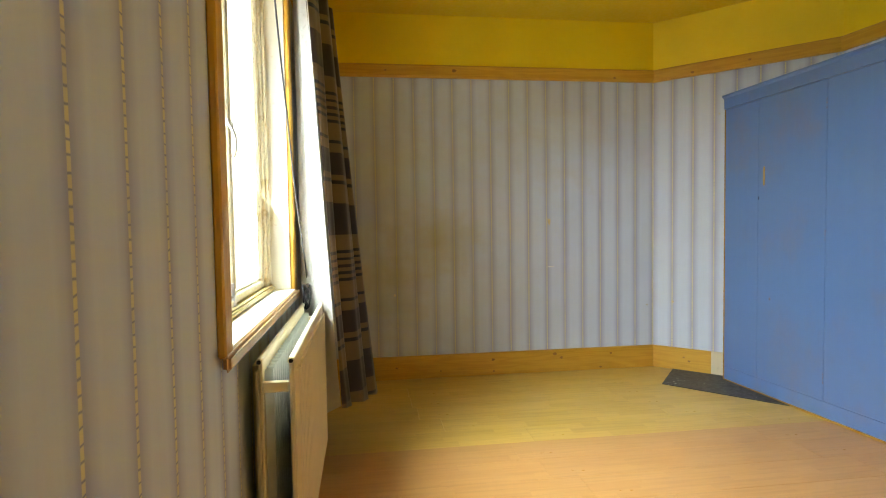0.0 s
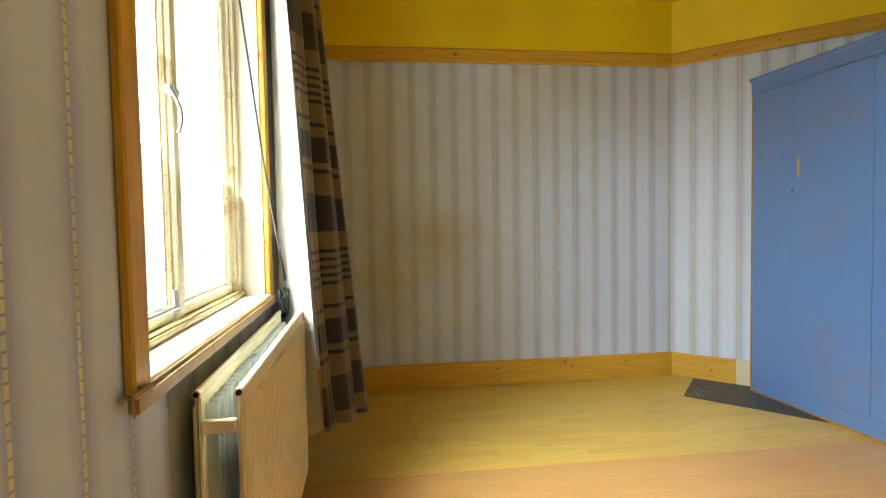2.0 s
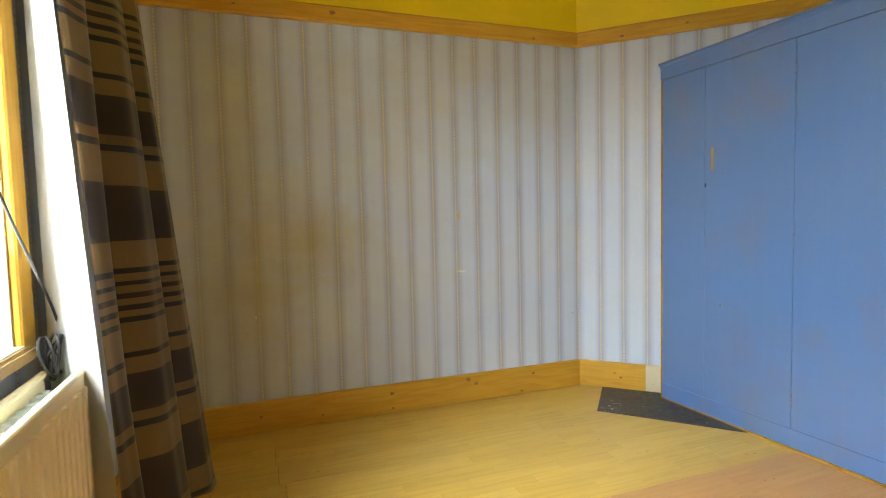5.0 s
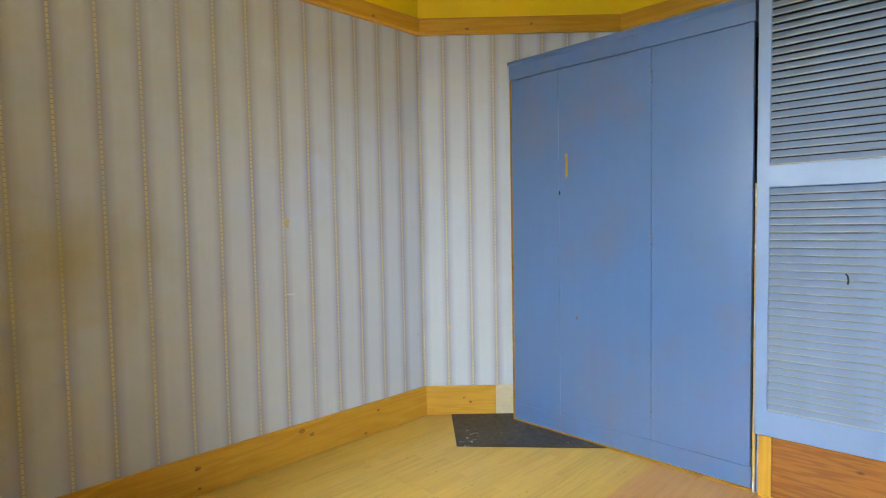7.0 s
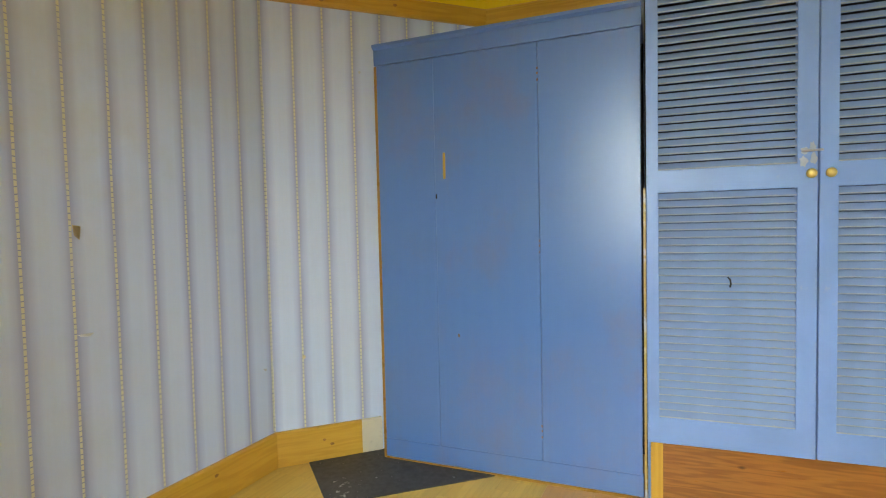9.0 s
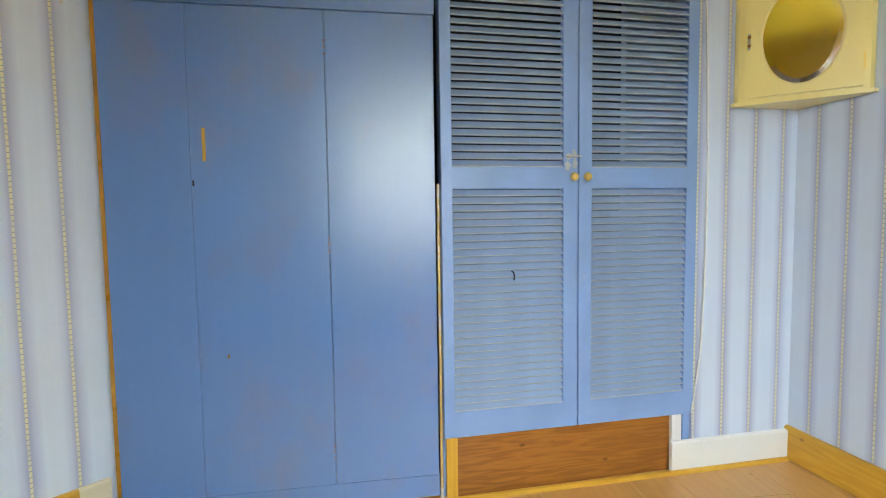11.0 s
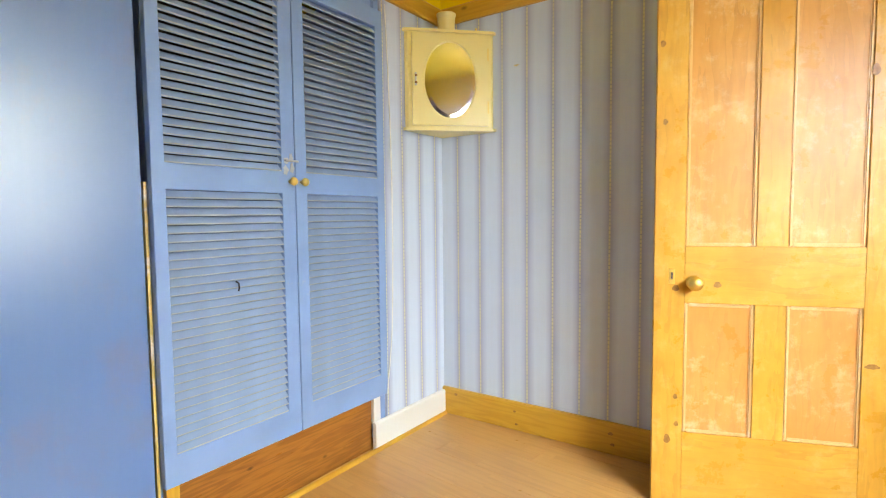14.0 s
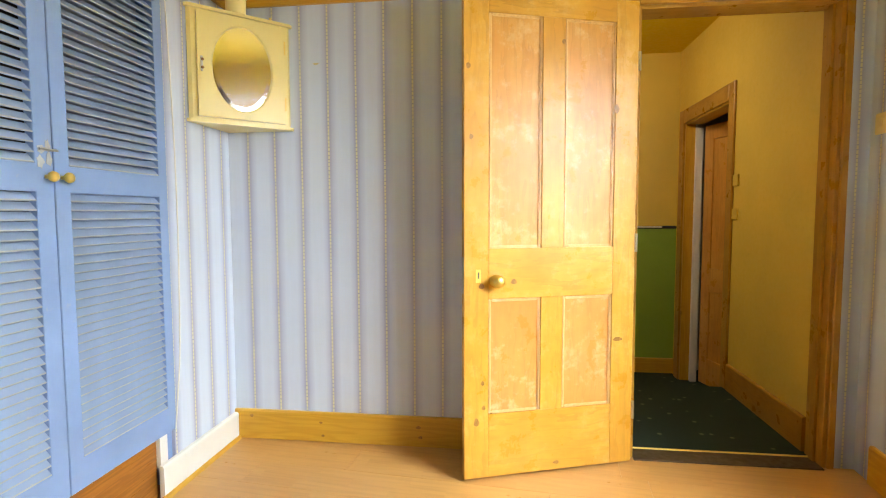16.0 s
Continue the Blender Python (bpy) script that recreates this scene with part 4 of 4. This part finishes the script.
# ---- corner cabinet ----
def corner_cabinet():
    z0, z1, leg = 1.528, 2.022, 0.318
    m = pose(2.655, 0.372, 0, 0, 0, 0)
    c = thing("corner_cabinet", None, None, m, "cream corner wall cabinet with an oval mirror in its door", "cabinet")

    def tri(bm, l, za, zb):
        p = [(0, 0), (0, l), (-0.02, l), (-l, 0.02), (-l, 0)]
        a = [bm.verts.new((x, y, za)) for x, y in p]
        b = [bm.verts.new((x, y, zb)) for x, y in p]
        bm.faces.new(a)
        bm.faces.new(b[::-1])
        for i in range(5):
            bm.faces.new((a[i], b[i], b[(i + 1) % 5], a[(i + 1) % 5]))
        bmesh.ops.recalc_face_normals(bm, faces=bm.faces)
        return bm

    part("body", tri(bmesh.new(), leg, z0 + 0.014, z1 - 0.014), M_CREAM, c)
    part("top_board", tri(bmesh.new(), leg + 0.016, z1 - 0.014, z1), M_CREAM, c)
    part("bottom_board", tri(bmesh.new(), leg + 0.016, z0, z0 + 0.014), M_CREAM, c)
    # the door, in its own frame on the slanting face
    half = (leg - 0.02) * math.sqrt(2) / 2
    face = pose(-(leg + 0.02) / 2, (leg + 0.02) / 2, (z0 + z1) / 2, 0, 0, 45 + 180)
    w, h = half - 0.02, (z1 - z0) / 2 - 0.026
    d = bmesh.new()
    n, a, b = 48, 0.135, 0.190
    outer, inner, deep = [], [], []
    for i in range(n):
        t = 6.28318 * i / n
        cx, cz = math.cos(t), math.sin(t)
        s = min(w / max(abs(cx), 1e-6), h / max(abs(cz), 1e-6))
        outer.append(d.verts.new((cx * s, -0.016, cz * s)))
        inner.append(d.verts.new((cx * a, -0.016, cz * b)))
        deep.append(d.verts.new((cx * (a - 0.008), -0.006, cz * (b - 0.008))))
    for cx in (-w, w):
        for cz in (-h, h):
            v = min(outer, key=lambda q: (q.co.x - cx) ** 2 + (q.co.z - cz) ** 2)
            v.co.x, v.co.z = cx, cz
    back = [d.verts.new((v.co.x, 0.002, v.co.z)) for v in outer]
    for i in range(n):
        j = (i + 1) % n
        d.faces.new((outer[i], outer[j], inner[j], inner[i]))
        d.faces.new((inner[i], inner[j], deep[j], deep[i]))
        d.faces.new((outer[j], outer[i], back[i], back[j]))
    bmesh.ops.recalc_face_normals(d, faces=d.faces)
    door = part("door", d, M_CREAM, c, m=face)
    mi = bmesh.new()
    rings = [[mi.verts.new(((a - q) * math.cos(6.28318 * i / n), y, (b - q) * math.sin(6.28318 * i / n))) for i in range(n)] for q, y in ((0.006, -0.0030), (0.006, -0.0062), (0.026, -0.0077))]
    mi.faces.new(rings[0])
    mi.faces.new(rings[2][::-1])
    for p, q in zip(rings, rings[1:]):
        for i in range(n):
            mi.faces.new((p[i], p[(i + 1) % n], q[(i + 1) % n], q[i]))
    bmesh.ops.recalc_face_normals(mi, faces=mi.faces)
    part("mirror", mi, Nodes("mirror_glass", 0.10, 1.0).colour((0.85, 0.86, 0.84)).m, door, "oval bevelled mirror", pose(0, 0, 0, 0.5))
    lt = part("latch", boxed(-w + 0.012, -w + 0.022, -0.020, -0.015, -0.032, 0.032, 0.002), M_STEEL, door, "small dark metal latch")
    for z in (-0.018, 0.016):
        part("latch_knob", lathe(bmesh.new(), [(0.003, 0.0), (0.003, 0.005), (0.0065, 0.008), (0.004, 0.012)], pose(-w + 0.018, -0.019, z, 90), 10), M_KNOT, lt)
    for z in (-0.13, 0.13):
        part("hinge", boxed(w - 0.003, w + 0.003, -0.019, -0.014, z - 0.03, z + 0.03), M_BRASS, door)


corner_cabinet()
pot = lathe(bmesh.new(), [(0.040, 0.0), (0.043, 0.01), (0.045, 0.075), (0.049, 0.08), (0.049, 0.088), (0.042, 0.09)], pose(2.52, 0.52, 2.022))
thing("cup_hook", lathe(bmesh.new(), [(0.011, 0.0), (0.011, 0.006), (0.006, 0.010), (0.006, 0.020)], pose(2.40, 0.43, 2.022), 12), M_BRASS, None, "small brass fitting lying on the corner cabinet", "fitting")
thing("pot", pot, M_CREAM, None, "small cream pot on top of the corner cabinet", "pot", smooth=True)


# ---- room door ----
DOOR = pose(0.742, 0.43, 0, 0, 0, 19.5)           # x runs from the hinge to the free edge; y = 0 faces the room


def room_door():
    d = thing("door_1", None, None, DOOR, "stripped pine four-panel door standing wide open", "door")
    W, H, t, z0 = 0.775, 2.03, 0.036, 0.012
    s, mu = 0.105, 0.10
    za, zb, zc, zd = 0.285, 0.775, 0.985, 1.935
    c0, c1 = (W - mu) / 2, (W + mu) / 2
    for a, b in ((0.0, s), (W - s, W)):
        part("stile", boxed(a, b, -t, 0.0, z0, H, 0.0015), M_DOORZ, d)
    for a, b in ((z0, za), (zb, zc), (zd, H)):
        part("rail", boxed(s, W - s, -t, -0.0005, a, b, 0.0015), M_DOORX, d)
    for a, b in ((za, zb), (zc, zd)):
        part("muntin", boxed(c0, c1, -t, -0.0007, a, b, 0.0015), M_DOORZ, d)
        for p, q in ((s, c0), (c1, W - s)):
            pn = bmesh.new()
            box(pn, p, q, -t + 0.011, -0.011, a, b)
            part("panel", pn, M_DOORP if a > 0.9 else M_DOORL, d)
            mo = bmesh.new()
            w = 0.013
            for u0, u1, v0, v1 in ((p, p + w, a, b), (q - w, q, a, b), (p + w, q - w, a, a + w), (p + w, q - w, b - w, b)):
                box(mo, u0, u1, -0.0112, -0.003, v0, v1, 0.004, 2)
            part("moulding", mo, M_DOORM if a > 0.9 else M_DOORN, d, "pale worn moulding")
    for x, z, rx, rz in ((0.56, 0.845, 0.013, 0.011), (0.10, 1.575, 0.012, 0.02), (0.075, 0.575, 0.022, 0.009), (0.757, 1.72, 0.009, 0.012), (0.745, 1.44, 0.008, 0.011), (0.695, 0.42, 0.008, 0.010), (0.69, 0.315, 0.008, 0.010), (0.722, 0.255, 0.011, 0.018), (0.345, 1.84, 0.008, 0.010), (0.36, 0.045, 0.014, 0.008), (0.70, 0.83, 0.012, 0.012)):
        kn = bmesh.new()
        ring = [kn.verts.new((x + rx * math.cos(a) * (1 + 0.2 * math.sin(3 * a + x * 40)), 0.0006, z + rz * math.sin(a))) for a in [6.28318 * i / 14 for i in range(14)]]
        kn.faces.new(ring[::-1])
        r = bmesh.ops.extrude_face_region(kn, geom=list(kn.faces))
        bmesh.ops.translate(kn, verts=[v for v in r["geom"] if isinstance(v, bmesh.types.BMVert)], vec=(0, -0.0012, 0))
        bmesh.ops.recalc_face_normals(kn, faces=kn.faces)
        part("knot", kn, M_KNOT, d)
    k = bmesh.new()
    lathe(k, [(0.026, 0.0), (0.026, 0.004), (0.009, 0.007), (0.009, 0.024), (0.020, 0.03), (0.027, 0.042), (0.024, 0.055), (0.012, 0.062)], pose(W - 0.135, 0.0, 0.852, -90))
    part("door_knob", k, M_BRASS, d, "round brass door knob", smooth=True)
    e = bmesh.new()
    box(e, W - 0.072, W - 0.05, 0.0, 0.002, 0.845, 0.90, 0.0008)
    part("escutcheon", e, M_BRASS, d, "brass keyhole plate")
    part("keyhole", boxed(W - 0.064, W - 0.058, 0.0015, 0.0028, 0.862, 0.888), M_BLACK, d)
    part("lock_case", boxed(W - 0.001, W + 0.0015, -t + 0.006, -0.006, 0.80, 0.95), M_STEEL, d)
    for z in (0.25, 1.0, 1.78):
        part("hinge", tube(bmesh.new(), [(-0.004, 0.004, z - 0.04), (-0.004, 0.004, z + 0.04)], 0.006), M_STEEL, d)


room_door()
# frame of the room door
FR = SOUTH
frm = thing("door_frame", None, None, FR, "varnished pine door lining and architraves", "door frame", "", "structure")
for a, b in ((DX0, DX0 + 0.022), (DX1 - 0.022, DX1)):
    part("jamb", boxed(a, b, -0.002, 0.132, 0.0, DH, 0.002), M_LINEZ, frm)
part("head", boxed(DX0 + 0.022, DX1 - 0.022, -0.002, 0.132, DH - 0.022, DH, 0.002), M_LINEX, frm)
part("stop", boxed(DX1 - 0.034, DX1 - 0.022, 0.045, 0.08, 0.0, DH - 0.022), M_LINEZ, frm)
for yy in (-0.018, 0.132):
    part("architrave", boxed(DX0 - 0.075, DX0 + 0.008, yy, yy + 0.016, 0.0, DH + 0.075, 0.004), M_LINEZ, frm)
    part("architrave", boxed(DX1 - 0.008, DX1 + (0.022 if yy < 0 else 0.075), yy, yy + 0.016, 0.0, DH + 0.075, 0.004), M_LINEZ, frm)
    part("architrave", boxed(DX0 + 0.008, DX1 - 0.0085, yy, yy + 0.016, DH - 0.008, DH + 0.075, 0.004), M_LINEX, frm)
keep = part("strike_plate", boxed(DX1 - 0.0245, DX1 - 0.021, 0.052, 0.090, 0.825, 0.935, 0.001), M_WHITE, frm, "paint-smeared strike plate")
for a, b in ((0.838, 0.872), (0.890, 0.924)):
    part("latch_hole", boxed(DX1 - 0.0258, DX1 - 0.0225, 0.060, 0.080, a, b), M_DARK, keep)
thing("threshold", boxed(DX0 + 0.022, DX1 - 0.022, -0.03, 0.085, -0.008, 0.006, 0.002), M_THRESH, FR, "dark wooden threshold", "threshold", "", "structure")
thing("carpet_bar", boxed(DX0 + 0.022, DX1 - 0.022, 0.082, 0.096, 0.0, 0.010, 0.003), M_BRASS, FR, "thin brass carpet bar across the doorway", "carpet bar")

# landing door, ajar, and its frame
lf = thing("landing_door_frame", None, None, LF, "pine door frame on the landing", "door frame", "", "structure")
for a, b in ((0.065, 0.165), (1.015, 1.10)):
    part("architrave", boxed(a, b, -0.016, 0.0, LOWER, 1.945, 0.004), M_LINEZ, lf)
part("architrave", boxed(0.165, 1.015, -0.016, 0.0, 1.838, 1.945, 0.004), M_LINEX, lf)
for a, b in ((0.16, 0.18), (1.00, 1.02)):
    part("jamb", boxed(a, b, 0.0, 0.12, LOWER, 1.825), M_PINEZ, lf)
part("head", boxed(0.16, 1.02, 0.0, 0.12, 1.825, 1.845), M_PINEX, lf)
part("door_stop", boxed(0.18, 0.215, 0.070, 0.118, LOWER, 1.825), M_WHITE, lf, "white-painted door stop")
ld = thing("landing_door", None, None, LF @ pose(0.235, 0.125, 0, 0, 0, 15), "orange-brown pine panelled door left ajar", "door")
for a, b in ((0.0, 0.10), (0.62, 0.72)):
    part("stile", boxed(a, b, 0.0, 0.036, LOWER + 0.015, 1.80, 0.002), M_DOORB, ld)
for a, b in ((LOWER + 0.015, LOWER + 0.22), (0.52, 0.70), (1.69, 1.80)):
    part("rail", boxed(0.10, 0.62, 0.0005, 0.036, a, b, 0.002), M_DOORB, ld)
for a, b in ((LOWER + 0.22, 0.52), (0.70, 1.69)):
    part("muntin", boxed(0.31, 0.41, 0.001, 0.036, a, b, 0.002), M_DOORB, ld)
    for p, q in ((0.10, 0.31), (0.41, 0.62)):
        part("panel", boxed(p, q, 0.011, 0.025, a, b), M_DOORB, ld)

# shell added behind the landing door so that no outside light leaks in
thing("ceiling_back_room", boxed(-1.1, -0.22, -2.0, 0.2, 2.2, 2.26), M_WHITE, None, "unseen white ceiling added behind the landing door to block daylight", "ceiling", "", "structure")
wall("wall_back_room_end", pose(-0.22, -1.88, 0, 0, 0, 180), 0.0, 0.78, -0.34, 2.2, 0.1, (), (M_WHITE,), None, "white wall added behind the landing door to close off daylight")
wall("wall_back_room_side", pose(-1.0, 0.10, 0), 0.0, 0.78, -0.34, 2.2, 0.1, (), (M_WHITE,), None, "white wall added behind the landing door to close off daylight")
thing("floor_back_room", boxed(-1.0, -0.22, -0.70, 0.10, LOWER - 0.1, LOWER), M_CARPET, None, "dark green carpet added to close the space behind the landing door", "carpet", "", "structure")
wall("wall_back_room", pose(-1.0, -1.95, 0, 0, 0, 90), -0.3, 2.2, -0.34, 2.44, 0.1, (), (M_WHITE,), None, "white wall added behind the landing door to close off daylight")

sw = thing("light_switch", boxed(-0.043, 0.043, -0.010, 0.0, -0.043, 0.043, 0.003, 2), M_CREAM, WEST @ pose(-0.045, 0, 1.49), "cream plastic light switch on the wallpaper", "light switch")
part("rocker", boxed(-0.012, 0.012, -0.015, -0.0095, -0.02, 0.02, 0.002), M_CREAM, sw)
for zz in (1.33, 1.12):
    pl = thing("wall_plate", boxed(-0.035, 0.035, -0.012, 0.0, -0.035, 0.035, 0.003), M_HALLY, LF @ pose(1.14, 0, zz), "small painted-over plate on the landing wall", "wall plate")


# marks on the walls: nails, plugs, torn paper
def fixing(name, m, bm, material, label, category):
    return thing(name, bm, material, m, label, category)


def tear(w, h, lean=0.0):
    """A curled scrap of torn paper, standing a little off the wall."""
    bm = bmesh.new()
    v = [bm.verts.new(c) for c in ((-w, -0.001, h), (w, -0.004, h * 0.8), (w * 0.3 + lean, -0.010, -h), (-w * 0.6 + lean, -0.002, -h * 0.4))]
    bm.faces.new(v)
    bmesh.ops.solidify(bm, geom=bm.faces, thickness=0.001)
    return bm


M_TORN = paint("torn_paper_edge", (0.75, 0.62, 0.36), 0.8)
fixing("torn_wallpaper", NORTH @ pose(NX(1.668), 0, 1.10), tear(0.012, 0.024), M_TORN, "curled scrap of torn wallpaper", "torn paper")
fixing("torn_wallpaper", NORTH @ pose(NX(1.68), 0, 0.775), tear(0.026, 0.005), M_WHITE, "thin white scratch in the wallpaper", "torn paper")
fixing("wall_plug", NORTH @ pose(NX(0.545), 0, 0.60), lathe(bmesh.new(), [(0.008, -0.004), (0.008, 0.004), (0.004, 0.006)], pose(0, 0, 0, 90), 10), M_TORN, "yellow plastic plug in the wall", "wall plug")
fixing("wall_plug", DIAG @ pose(0.14, 0, 0.50), lathe(bmesh.new(), [(0.009, -0.004), (0.009, 0.004), (0.005, 0.006)], pose(0, 0, 0, 90), 10), M_TORN, "yellow plastic plug in the wall", "wall plug")
fixing("nail", NORTH @ pose(NX(2.42), 0, 0.47), lathe(bmesh.new(), [(0.004, -0.004), (0.004, 0.008), (0.006, 0.010)], pose(0, 0, 0, 90), 8), M_STEEL, "small rusty nail in the wallpaper", "nail")
fixing("nail", DIAG @ pose(0.44, 0, 1.83), lathe(bmesh.new(), [(0.004, -0.004), (0.004, 0.008), (0.006, 0.010)], pose(0, 0, 0, 90), 8), M_STEEL, "small rusty nail in the wallpaper", "nail")
fixing("torn_wallpaper", SOUTH @ pose(0.457, 0, 1.84), tear(0.018, 0.006), M_TORN, "small yellow tear in the wallpaper", "torn paper")

# ---- hearth ----
hb = bmesh.new()
pts = [(2.255, 3.12), (2.69, 2.55), (2.84, 2.55), (2.84, 3.08), (2.555, 3.41)]
lo = [hb.verts.new((x, y, -0.02)) for x, y in pts]
hi = [hb.verts.new((x, y, 0.006)) for x, y in pts]
hb.faces.new(lo[::-1])
hb.faces.new(hi)
for i in range(5):
    hb.faces.new((lo[i], lo[(i + 1) % 5], hi[(i + 1) % 5], hi[i]))
bmesh.ops.recalc_face_normals(hb, faces=hb.faces)
thing("hearth_slab", hb, M_SLATE, None, "dark scuffed slate hearth slab in the corner", "hearth")

# ---- floor boards ----
BW, BL = 0.1935, 1.285
board = mesh_of(boxed(0.0006, BL - 0.0006, 0.0005, BW - 0.0005, -0.008, 0.0, 0.0006), "plank", M_LAM_A)
board_b = mesh_of(boxed(0.0006, BL - 0.0006, 0.0005, BW - 0.0005, -0.008, 0.0, 0.0006), "plank", M_LAM_B)
rnd = random.Random(4)
inside = room_outline(0.012)[:4] + room_outline(0.083)[4:]
for row in range(-14, 7):
    off = rnd.uniform(-1.2, 0.0)
    for i in range(4):
        place = FLOOR @ pose(-0.25 + off + BL * i, row * BW, 0)
        corners = [(place @ Vector((x, y, 0))).to_2d() for x, y in ((0.0006, 0.0005), (BL - 0.0006, 0.0005), (BL - 0.0006, BW - 0.0005), (0.0006, BW - 0.0005))]
        kept = clipped(corners, inside)
        if len(kept) < 3:
            continue
        if kept == corners:
            me = board if row >= 0 else board_b
        else:
            back = place.inverted()
            me = mesh_of(plate([(back @ p.to_3d()).to_2d() for p in kept], -0.008, 0.0), "plank", M_LAM_A if row >= 0 else M_LAM_B)
        p = new("plank", me)
        p.parent = subfloor
        p.matrix_basis = place
